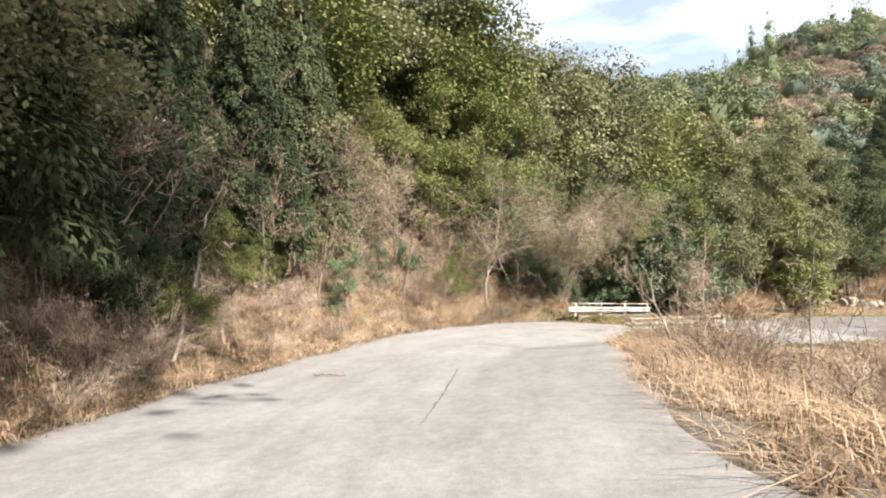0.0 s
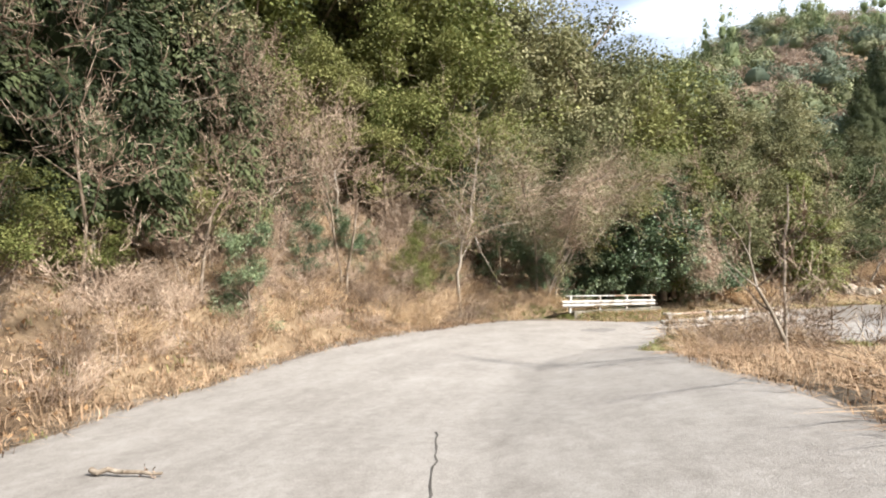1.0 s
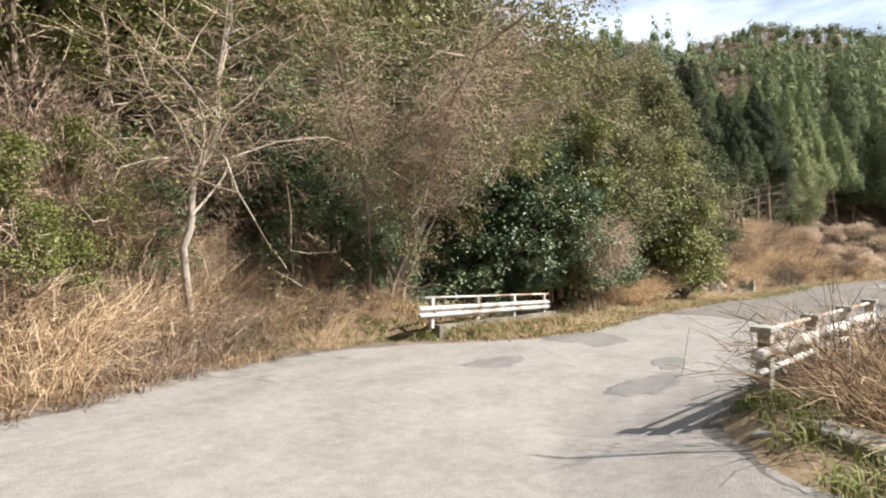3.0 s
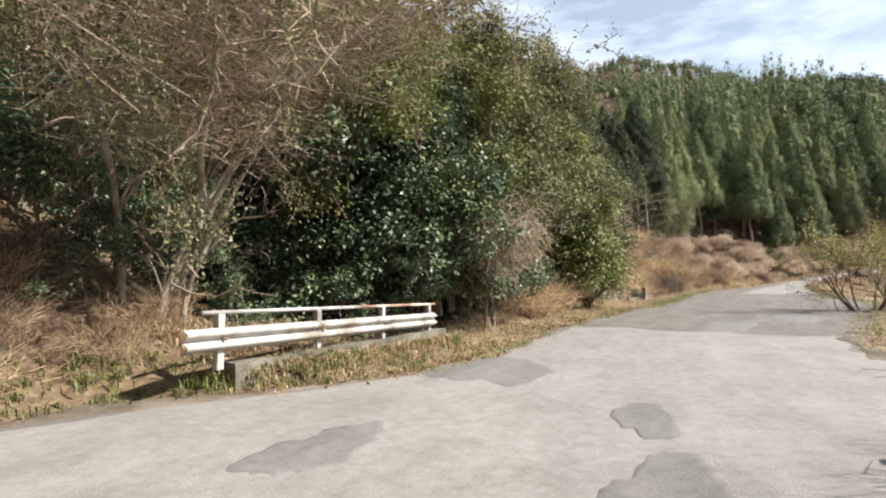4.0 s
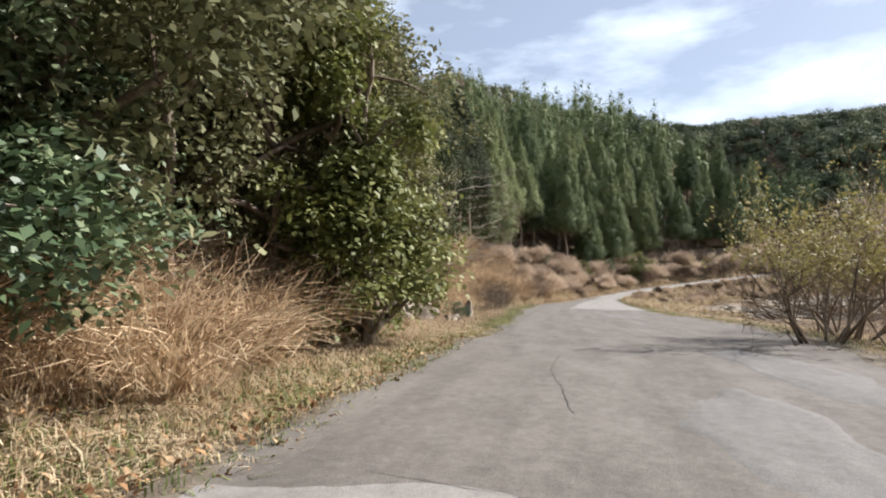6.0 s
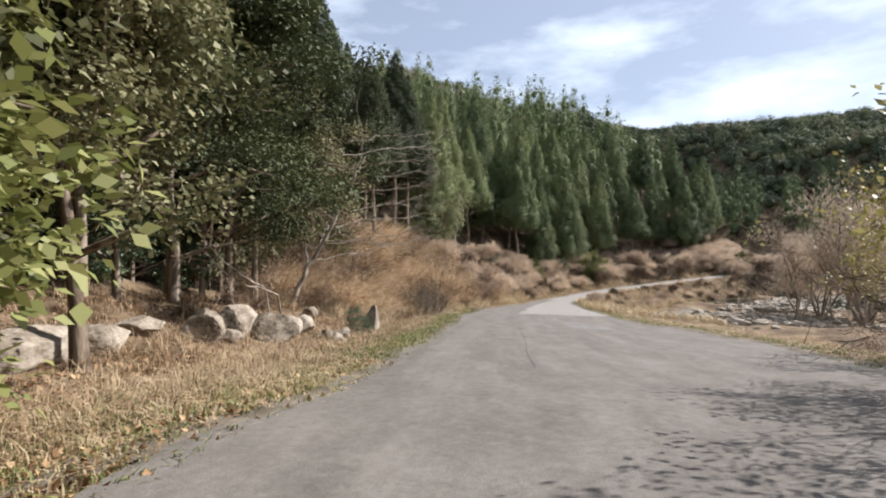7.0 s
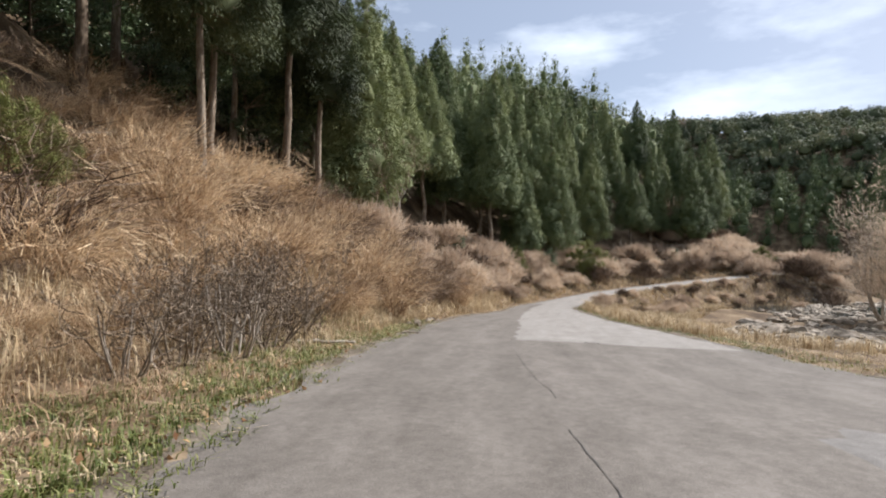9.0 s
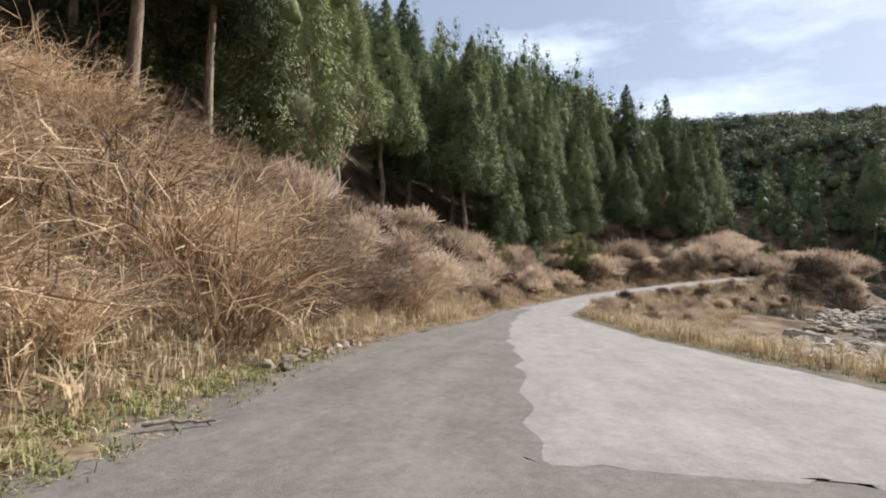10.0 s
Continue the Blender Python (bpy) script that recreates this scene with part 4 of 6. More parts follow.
# past the culvert
scatter(cam_k, [(12.9, 32.4), (14.4, 33.0), (16.2, 34.2), (13.6, 32.8), (12.2, 33.0), (15.4, 33.8)], "glossy dark evergreen tree leaning out over the verge", "evergreen tree", "camellias beside the road", 91, 0.55, 0.85, -0.9)
scatter(oak_k + bri_k, [(11.8, 33.6), (14.8, 34.2)], [LAB_OAK, LAB_OAK, LAB_BRI, LAB_BRI], "evergreen tree", "evergreens on the hillside", 65, 0.95, 1.12)
scatter(oak_k, [(17.9, 36.1), (20.2, 37.3), (22.4, 38.0), (15.4, 35.4)], LAB_OAK, "evergreen tree", "evergreens on the hillside", 92, 1.0, 1.15)
road_camellias = scatter(cam_k, zone(s_of, ((13.0, 20.0), (3.2, 6.2)), 11, 1.5, 1, [(13.4, 34.0), (16.0, 34.8), (10.8, 34.8)]), LAB_CAM, "evergreen tree", "camellias beside the road", 1, 0.75, 1.05)
scatter(cam_k, zone(s_of, ((13.0, 19.5), (2.2, 4.0)), 12, 1.0, 10), "low glossy dark green camellia bush at the road's edge", "bush", "camellia undergrowth", 10, 0.26, 0.42)
scatter(oak_k, zone(s_of, ((11.0, 25.0), (5.4, 9)), 9, 2.4, 12), LAB_OAK, "evergreen tree", "evergreens on the hillside", 12, 0.8, 1.0)
scatter(oak_f + bri_f + cam_f, area(6, 46, 38, 62, 62, 2.7, 2, 8), [LAB_OAK, LAB_OAK, LAB_BRI, LAB_CAM], "evergreen tree", "evergreens on the hillside", 2, 0.6, 0.95)
scatter(yel_k, [(24.1, 37.0), (24.8, 37.8), (23.5, 37.4)], "narrow evergreen with yellow-green climber-covered foliage", "evergreen tree", "", 3, 1.0, 1.1)
scatter(bri_f + oak_f, zone(s_of, ((40, 50), (15, 24)), 8, 2.8, 4), [LAB_BRI, LAB_OAK, LAB_OAK], "evergreen tree", "evergreens on the hillside", 4, 0.9, 1.2)
# over the boulders
scatter(oak_k, [(30.6, 46.8), (35.4, 49.4), (37.6, 51.6), (34.0, 51.8), (29.4, 51.0)], LAB_OAK, "evergreen tree", "evergreens over the boulders", 14, 0.95, 1.2)
# crowns in the deep cedar colour, so the canopy's shade is partly painted in
over_k = [evergreen(37 + i, 10.0, 3.3, 26000, 0.12, M_CEDAR_DEEP, low=0.26, clump=24, girth=3.0) for i in range(2)]
scatter(over_k, [(29.4, 44.0), (32.4, 45.8), (35.2, 47.4), (37.6, 49.2), (30.4, 47.8), (33.6, 49.4), (36.4, 51.4), (27.0, 46.0), (31.0, 51.0)], LAB_CAM, "evergreen tree", "evergreens over the boulders", 13, 0.95, 1.15)
scatter(over_k, [(30.6, 45.0), (32.6, 46.4), (34.4, 47.6), (36.0, 49.0)], LAB_CAM, "evergreen tree", "evergreens over the boulders", 131, 0.78, 0.86, 0.7)
forget(*over_k)
lift_k = [evergreen(39, 9.5, 2.5, 20000, 0.12, M_OAK, low=0.27, clump=30, girth=3.4)]
scatter(lift_k, [(27.9, 40.4)], "grey-olive evergreen tree leaning out over pale stones", "evergreen tree", "evergreens on the hillside", 132, 0.74, 0.84)
forget(*lift_k)
scatter(oak_k, [(20.0, 38.6), (22.2, 40.0), (24.2, 41.6), (26.0, 43.2), (27.2, 42.4)], LAB_OAK, "evergreen tree", "evergreens on the hillside", 11, 1.05, 1.25)
# bushes added as a dark backdrop where the hollow is only shaded
scatter(cam_k, [(33.2, 50.6), (35.6, 52.2), (30.4, 50.4), (36.8, 52.4), (32.4, 52.0), (28.0, 49.8), (37.8, 53.4), (30.6, 46.8), (32.4, 47.8), (34.4, 49.0), (36.2, 49.9), (38.0, 51.2), (29.0, 46.2), (31.5, 49.2), (28.0, 44.8), (33.2, 48.8), (34.8, 50.4), (31.6, 47.2), (30.0, 45.8)], "dark evergreen bush in deep shade under the trees", "bush", "undergrowth over the boulders", 18, 0.42, 0.6)
scatter(oak_k, [(40.0, 52.6), (42.5, 54.2), (43.5, 57.5)], "dark olive evergreen tree at the wood's edge", "evergreen tree", "evergreens at the wood's edge", 33, 1.05, 1.3)
scatter(cam_f, area(38, 52, 57, 74, 12, 2.6, 35, 15) + area(52, 76, 62, 78, 24, 2.4, 58, 16.0, 1, 26), "dark evergreen in the shade of the cedars", "evergreen tree", "undergrowth below the cedars", 35, 0.45, 0.8)
# the first bank
scatter(bri_k + oak_k, zone(s_y, ((-3, 9), (2.4, 6)), 11, 1.8, 5), [LAB_BRI, LAB_BRI, LAB_OAK, LAB_OAK], "evergreen tree", "evergreens on the first bank", 5, 0.6, 1.0)
scatter(cam_k, zone(s_y, ((3, 14), (1.6, 4)), 8, 1.4, 16) + zone(s_y, ((9, 19), (3.0, 7)), 18, 1.5, 66), "low dark evergreen bush hanging over the bank", "bush", "green bushes on the first bank", 16, 0.35, 0.5)
scatter(oak_f + bri_f + cam_f, area(-26, 4, -4, 40, 84, 2.6, 6, 8.5), [LAB_OAK, LAB_OAK, LAB_BRI, LAB_CAM], "evergreen tree", "evergreens on the first bank", 6, 0.95, 1.35)
scatter(cam_f, [(5.2, 34.6), (7.6, 36.6), (10.4, 36.6), (12.6, 36.4), (3.6, 33.2)], LAB_CAM, "evergreen tree", "evergreens on the hillside", 17, 0.75, 0.95)
scatter(cam_k, [(3.4, 29.4), (4.4, 31.0), (5.4, 31.8), (6.6, 33.0), (2.2, 29.9), (8.0, 34.0), (9.7, 34.2), (11.4, 34.4)], LAB_CAM, "evergreen tree", "camellias beside the road", 7, 0.55, 0.8)
scatter(cam_k, [(4.7, 29.2), (5.6, 30.2), (6.7, 31.4), (8.0, 32.4), (9.4, 32.8), (11.0, 32.8), (3.7, 28.4)], "low dark camellia bush in the brook's gully", "bush", "undergrowth in the gully", 19, 0.3, 0.42)
scatter(oak_k + bri_k, area(-9, 3, 12, 29, 26, 1.7, 20, 3.6, 1, 10), [LAB_OAK, LAB_OAK, LAB_BRI, LAB_BRI], "evergreen tree", "evergreens on the first bank", 20, 0.42, 0.75)
scatter(bri_k + cam_k, zone(s_y, ((9, 22), (0.8, 6)), 30, 1.2, 15), "small green bush among bare twigs on the bank", "bush", "green bushes on the first bank", 15, 0.2, 0.36)
scatter(oak_f + bri_f, [(9.0, 39.4), (6.0, 38.4), (12.0, 39.4), (2.0, 35.0), (4.2, 37.0), (0.0, 33.0), (-1.5, 36.0), (7.6, 41.0), (1.8, 39.5), (15, 39.5)], [LAB_OAK, LAB_OAK, LAB_BRI], "evergreen tree", "evergreens on the hillside", 32, 1.05, 1.3)
# dark conifers at the start; more added along the bank, their dark colour replacing shade
conifer_k = [cedar(96 + i, 9.0, 2.6, 30000, M_CEDAR_DEEP, 0.03, 0.17, "conifer_tree", 3.4) for i in range(2)]
scatter(conifer_k, [(-7.6, 4.6), (-7.3, 7.0), (-7.9, 9.4), (-8.8, 12.0), (-9.6, 6.4), (-10.2, 10.2), (-8.6, 2.2), (-11.5, 13.5), (-7.4, 14.4), (-8.2, 16.6), (-9.6, 18.6), (-6.4, 19.4), (-10.0, 15.4), (-6.0, 17.0), (-7.0, 21.2), (-5.4, 22.6), (-8.2, 23.4), (-5.0, 20.2)], "dark conifer with drooping feathery sprays on the bank", "conifer", "conifers on the first bank", 93, 0.75, 1.1)
scatter(conifer_k, [(-6.6, 10.8), (-6.9, 12.6)], "small lit conifer with drooping green sprays on the bank", "conifer", "conifers on the first bank", 94, 0.42, 0.55)
forget(*conifer_k)
scatter(bri_k, [(1.6, 30.6), (2.6, 31.2), (0.2, 30.2)], "fresh green tree standing out above the bank", "evergreen tree", "evergreens on the first bank", 95, 1.0, 1.1)
# beside the start, out of sight; their shade falls on the first bank
scatter(high_k, [(9.5, -8.5), (10.5, -12.5), (9.0, -5.2), (5.5, -10.0)], "tall evergreen tree with a high crown shading the bank", "evergreen tree", "", 8, 1.08, 1.16)
scatter(cam_k, [(38.6, 44.75), (38.3, 44.3), (38.5, 45.1)], "small dark green plant beside the upright stone", "bush", "plants beside the upright stone", 36, 0.09, 0.13)
# the green bush among the cedars
scatter(bri_k, [(51.6, 59.0), (52.5, 59.2), (52.0, 59.8)], "low bush with bright green leaves among dry stems", "bush", "", 9, 0.36, 0.42)
scatter(yel_k + bri_k, [(116.4, 59.8), (115.0, 60.4), (117.2, 60.6)], "rounded yellow-green bush among dry ones beside the lake road", "bush", "bushes by the lake road", 38, 0.6, 0.75)
scatter(bri_k, [(147.5, 39.4)], "rounded bright green bush at the headland", "bush", "bushes by the lake road", 39, 0.5, 0.56)
# brown and green bushes where the lake road is lost to sight
scatter(cam_k + bri_k, zone(s_of, ((96, 140), (4.5, 9.5)), 9, 3.0, 48), "rounded green bush among dry ones beside the lake road", "bush", "bushes by the lake road", 48, 0.3, 0.5)
forget(*cam_k, *oak_k, *bri_k, *yel_k, *oak_f, *bri_f, *cam_f, *high_k)

# ---- leafless trees and bushes ----
bush_k = [bare_tree(40 + i, 4.2, 0.75, M_PALE_BARK, 3, 5, name="bare_bush", radius=0.016) for i in range(4)]
tree_k = [bare_tree(50 + i, 7.5, 0.65, M_PALE_BARK, 4, 1, (0.15, 0), name="bare_tree", kids=(1, 3), radius=0.07) for i in range(3)]
tangle_k = [bare_tree(56 + i, 6.5, 0.95, M_BARK, 4, 2, (0.25, -0.1), name="tangled_tree", kids=(1, 3), radius=0.05) for i in range(2)]
LAB_BUSH = "leafless pinkish-brown bush with tangled twigs"
LAB_BARE = "slender leafless tree with pale grey-brown bark"
scatter(bush_k, zone(s_y, ((15, 21.5), (1.4, 7.5)), 7, 1.9, 21), LAB_BUSH, "bush", "bare bushes on the first bank", 21, 0.6, 1.1)
scatter(bush_k, area(-1, 5, 21, 29, 26, 0.95, 29, 1.4), LAB_BUSH, "bush", "bare bushes on the first bank", 29, 0.35, 0.75)
scatter(tangle_k, zone(s_y, ((8, 19), (1.4, 5)), 15, 1.5, 34), "leafless tree with a tangle of twisted grey limbs", "tree", "bare trees on the first bank", 34, 0.7, 1.05)
scatter(tree_k, zone(s_y, ((6, 20), (2.0, 8)), 13, 1.9, 22), LAB_BARE, "tree", "bare trees on the first bank", 22, 0.7, 1.0)
scatter(bush_k, zone(s_of, ((44, 50), (6, 11)), 6, 2.0, 23, [(14.8, 32.4)]), LAB_BUSH, "bush", "bare bushes on the bank", 23, 0.6, 0.9)
scatter(tree_k, zone(s_of, ((44, 49), (6, 11)), 3, 3.0, 24), LAB_BARE, "tree", "bare trees on the bank", 24, 0.7, 0.9)
scatter(bush_k, area(4, 46, 37, 64, 46, 2.4, 55, 7), "leafless pinkish-brown tree on the wooded hillside", "tree", "bare trees on the hillside", 55, 1.3, 1.8)
scatter(tree_k, [(78.6, 65.0), (81, 66.5)], "grey leafless tree before the cedars", "tree", "", 25, 1.5, 1.7)
scatter(tree_k + tangle_k, [(91.0, 31.5), (94.5, 28.0), (97.5, 31.0)], "large pale leafless tree on the lake shore", "tree", "bare trees on the shore", 26, 1.8, 2.1)
low_k = [bare_tree(44 + i, 4.2, 0.8, M_PALE_BARK, 3, 5, name="bare_bush", radius=0.016, twig=M_TWIG_PALE) for i in range(2)]
scatter(low_k, zone(s_y, ((7, 22), (0.7, 3.4)), 46, 0.8, 111), "low leafless brown bush with tangled twigs on the bank", "bush", "bare bushes on the first bank", 111, 0.28, 0.6)
snag_k = [bare_tree(180 + i, 3.0, 1.1, M_BARK, 4, 7, name="bare_bush", twig=M_TWIG, radius=0.022) for i in range(2)]
SNAGS = [(50.6, 50.5), (51.8, 51.2), (52.9, 51.7), (54.1, 52.2), (49.4, 49.9), (55.4, 52.7), (52.4, 52.4), (53.7, 53.0), (51.2, 51.8), (55.0, 53.4)]
scatter(snag_k, [(36.2, 47.2), (34.6, 46.4)], "bare grey bush with crooked branches behind the boulders", "bush", "bare bushes behind the boulders", 113, 0.35, 0.5)
heap_k = [bare_tree(184 + i, 3.2, 1.5, M_PALE_BARK if i == 2 else M_BARK, 3, 9, name="branch_heap", twig=M_BARK, radius=0.034, kids=(1, 2)) for i in range(3)]
for o in heap_k:
    for c in o.children:
        tagged(c, kind="stuff")
scatter(heap_k, SNAGS + [(52.0, 50.9), (53.2, 51.4), (54.6, 52.0)], "tangled heap of bare branches at the verge", "bush", "tangled branches at the verge", 56, 0.66, 0.95)
forget(*snag_k, *heap_k, *low_k)
# right of the road
scatter(tree_k, [(5.9, 14.2), (9.2, 16.4), (12.5, 19.6)], "thin leafless sapling in dry grass beside the road", "tree", "saplings beside the road", 27, 0.5, 0.62)
scatter(bush_k, [(22, 23.4), (26, 24.5), (29, 26), (37, 27), (24, 20), (18, 20), (31, 22), (40, 28.5), (16, 17), (13.5, 15)] + area(7, 17, 10, 20, 14, 1.8, 49, 1.5, -1), LAB_BUSH, "bush", "bare bushes on the flat", 28, 0.35, 0.7)
scatter(bush_k, area(5.0, 13.5, 5.0, 16.5, 34, 1.2, 97, 1.7, -1, 10), "tall leafless pinkish-brown bush on the slope beside the road", "bush", "bare bushes beside the start", 97, 0.4, 0.95)
scatter(bush_k, area(11, 24, 10, 19, 20, 1.7, 98, 5, -1), LAB_BUSH, "bush", "bare bushes on the flat", 98, 0.6, 1.0)
forget(*bush_k, *tree_k, *tangle_k)

# ---- dry brush ----
dry_k = [brush(60 + i, 1.9, 1.5, 340, M_DRY if i < 3 else M_TWIG, thick=0.0095) for i in range(4)]
def far_bush(seed, h, r, n, mat, m=7, name="brown_bush", stem=0.0):
    """A rounded leafless bush seen from afar: close twigs pointing out and up over a dense heart."""
    rng = np.random.RandomState(seed)
    c = np.c_[rng.normal(size=(m, 2)) * r * 0.42, h * (0.08 + 0.3 * rng.rand(m))]
    ball = unit(rng.normal(size=(n, 3)))
    ball[:, 2] = np.abs(ball[:, 2])
    pos = c[rng.randint(0, m, n)] + ball * (r * 0.5 * (0.3 + 0.8 * rng.rand(n)))[:, None] * np.array([1, 1, 1.0])
    root = new(name)
    if stem:
        segs, tips = [], []
        for k in range(5):
            a = k * 1.3
            grow(rng, np.array([0.3 * math.cos(a), 0.3 * math.sin(a), -0.2]), unit(np.array([0.5 * math.cos(a), 0.5 * math.sin(a), 1.0])), h * 0.27, stem, 3, segs, tips, 0.7, (1, 3), 0.15, 0.08, 0.62, 4)
        part("stem_clump", mesh_of(name + "_stems", *tubes(np.array(segs), 5), M_PALE_BARK, True), root, "pale stems from one foot")
    part("twig_crown", mesh_of("far_bush_twigs", *leaves(pos, 0.5, rng, 12.0, 0.5, unit(ball + [0, 0, 0.6] + rng.normal(size=(n, 3)) * 0.45), 0.6, 0.3), mat), root)
    return root


far_k = [far_bush(65, 2.1, 1.35, 2800, M_BROWN_BUSH), far_bush(66, 2.7, 1.1, 2600, M_BROWN_BUSH, 10), far_bush(67, 1.7, 1.6, 3000, M_BROWN_BUSH, 11), far_bush(68, 2.3, 1.3, 1500, M_TWIG, 9)]
shore_k = [far_bush(160 + i, 30.0, 6.0, 11000, M_BROWN_BUSH, 34, "leafless_tree", 0.2) for i in range(2)]
weed_k = [brush(66 + i, 1.9, 1.5, 200, M_DRY if i else M_TWIG, "weed_mound", thick=0.006) for i in range(3)]
LAB_DRY = "rounded mound of dry tan stems"
clear = lambda pts: [q for q in pts if min(math.hypot(q[0] - a, q[1] - b) for a, b in SNAGS) > 1.3]
p1 = clear(zone(s_of, ((53, 76), (1.8, 10.5)), 76, 1.35, 41))
scatter(far_k, zone(s_of, ((76, 92), (2.6, 11.5)), 30, 1.8, 46), "rounded brown leafless bush on the bank", "bush", "dry bushes on the bank", 46, 0.6, 1.6)
p2 = zone(s_of, ((18.8, 24.6), (2.0, 4.5)), 20, 1.0, 42) + zone(s_of, ((43, 49), (5.0, 10)), 14, 1.4, 47)
p3 = zone(s_of, ((92, 149.9), (1.5, 11.5)), 66, 2.2, 43)
scatter(dry_k, zone(s_of, ((43, 54), (2.4, 10)), 60, 1.1, 114), "low flattened heap of dry tan stems", "bush", "flattened dry stems on the bank", 114, 0.22, 0.48)
scatter(dry_k, p1, LAB_DRY, "bush", "dry bushes on the bank", 41, 0.55, 1.4)
scatter(dry_k, zone(s_of, ((48, 68), (9.5, 16)), 34, 1.5, 57), LAB_DRY, "bush", "dry bushes on the bank", 57, 0.6, 1.1)
scatter(dry_k, p2, LAB_DRY, "bush", "dry bushes on the bank", 42, 0.6, 1.0)
scatter(far_k, p3, "brownish dry bush beside the lake road", "bush", "dry bushes by the lake road", 43, 0.8, 1.9)
scatter(shore_k, [(104.5, 28.6), (108.5, 31.0)], "large leafless tree with dense pale brown twigs", "tree", "bare trees on the shore", 58, 0.72, 0.85)
scatter(shore_k, [(101.0, 24.6), (106.0, 24.0)], "tall leafless tree with dense pale brown twigs", "tree", "bare trees on the shore", 59, 1.05, 1.2)
forget(*shore_k)
# the headland
scatter(far_k, [q for q in area(140, 168, 20, 52, 60, 2.4, 50, -30, -1) if q[1] > 42.0 - 0.137 * (q[0] - 52.8)] + area(146, 168, 36, 56, 16, 2.6, 53, 2, 1), "brownish dry bush on the headland", "bush", "dry bushes by the lake road", 50, 1.0, 2.1)
r44 = np.random.RandomState(44)
p4 = apart([tuple(q[:2]) for q in beside(np.array([s_of(v) for v in r44.uniform(92, 146, 160)]), r44.uniform(1.0, 7, 160), -1)], 1.7)[:46]
scatter(far_k, p4, "low dry bush on the bank above the water", "bush", "dry bushes by the lake road", 44, 0.4, 0.7)
scatter(weed_k, area(4, 17, 3, 19.5, 70, 1.15, 45, 1.0, -1, 13), "mound of dry brown weeds beside the road", "bush", "dry weeds on the flat", 45, 0.3, 0.62)
twig_weed_k = [brush(69 + i, 1.7, 1.5, 240, M_TWIG_PALE, "weed_mound", arch=1.0, thick=0.006) for i in range(2)]
scatter(twig_weed_k, zone(s_y, ((-1, 22), (0.35, 4.5)), 80, 0.75, 112), "tangled mound of dead brown stems on the bank", "bush", "dead stems on the first bank", 112, 0.28, 0.6)
forget(*twig_weed_k)
scatter(weed_k, area(-5, 5, 14, 27, 46, 0.95, 51, 0.5), "mound of dry brown weeds on the bank", "bush", "dry weeds on the bank", 51, 0.3, 0.6)
scatter(weed_k, area(-1.5, 4.5, 22.0, 28.0, 40, 0.7, 64, 0.25, 1, 3.0), "mound of dry brown weeds on the bank", "bush", "dry weeds on the bank", 64, 0.4, 0.75)
scatter(weed_k, area(0, 6, 24.5, 29.5, 16, 0.9, 54, 1.0), "mound of dry brown weeds on the bank", "bush", "dry weeds on the bank", 54, 0.3, 0.5)
scatter(weed_k, [(7.6, 19.5), (8.3, 19.7), (9.0, 20.1), (9.7, 20.2), (10.4, 20.5), (8.0, 18.7), (9.2, 19.0), (10.3, 19.4), (7.2, 18.6), (11.2, 20.6)], "mound of dead brown weeds under the fence", "bush", "dead weeds in the gully", 100, 0.5, 0.75)
scatter(weed_k, area(6.4, 13, 14.5, 21.5, 34, 0.75, 99, 0.8, -1, 6), "mound of dead brown weeds in the stream's gully", "bush", "dead weeds in the gully", 99, 0.3, 0.55)
scatter(weed_k, area(16, 60, 20, 34, 26, 2.2, 52, 2.5, -1), "mound of dry brown weeds on the flat", "bush", "dry weeds on the flat", 52, 0.25, 0.5)
forget(*dry_k, *far_k, *weed_k)

# ---- road surfaces ----
def patch_of(name, label, s0, s1, left, right, mat, lift, seed, wave=0.12, rows=7, endwave=0.35):
    ob = new(name, mesh_of(name, *ribbon(s0, s1, left, right, lift, rows, wave, seed, endwave), mat, True))
    return tagged(along_road(ob), label, "road surface", kind="structure")


S0 = arc_at(0, -20)
patch_of("road_pale_stretch", "sun-bleached cream-grey old asphalt", S0, arc_at(18.9, 30.4), lambda s: wide_l(s) - 0.12, lambda s: wide_r(s) + 0.08 - 0.5 * np.exp(-((s - arc_at(3.2, 18.0)) / 1.7) ** 2), M_ROAD_PALE, 0.010, 3, 0.14, 29, 0.25)
patch_of("road_pale_patch", "pale concrete-like overlay on the lake side of the road", arc_at(60.0, 48.7), arc_at(95, 57.2), lambda s: np.interp(s, [arc_at(60, 48.7), arc_at(66, 50.8), arc_at(80, 54)], [-0.15, 0.0, 1.6]),
         lambda s: wide_r(s) + 0.25, M_ROAD_PALE, 0.009, 7, 0.10, 33, 0.7)
patch_of("road_pale_far", "narrow pale lake road", arc_at(93, 57), S_END, lambda s: wide_l(s) - 0.1, lambda s: wide_r(s) + 0.1, M_ROAD_PALE, 0.02, 9, 0.08, 9, 0.1)


for k, (s0_, s1_) in enumerate(((S0, S_BRIDGE + 2), (S_BRIDGE + 8, arc_at(92, 57)))):
    patch_of("road_edge", "brown grit and leaf dust along the road's edge", s0_, s1_, lambda s: wide_l(s) + 0.3, lambda s: wide_l(s) - 0.12 - 0.15 * np.sin(s * 0.7) * np.sin(s * 0.23), M_ROAD_EDGE, 0.016, 80 + k, 0.12, 9, 0.1)
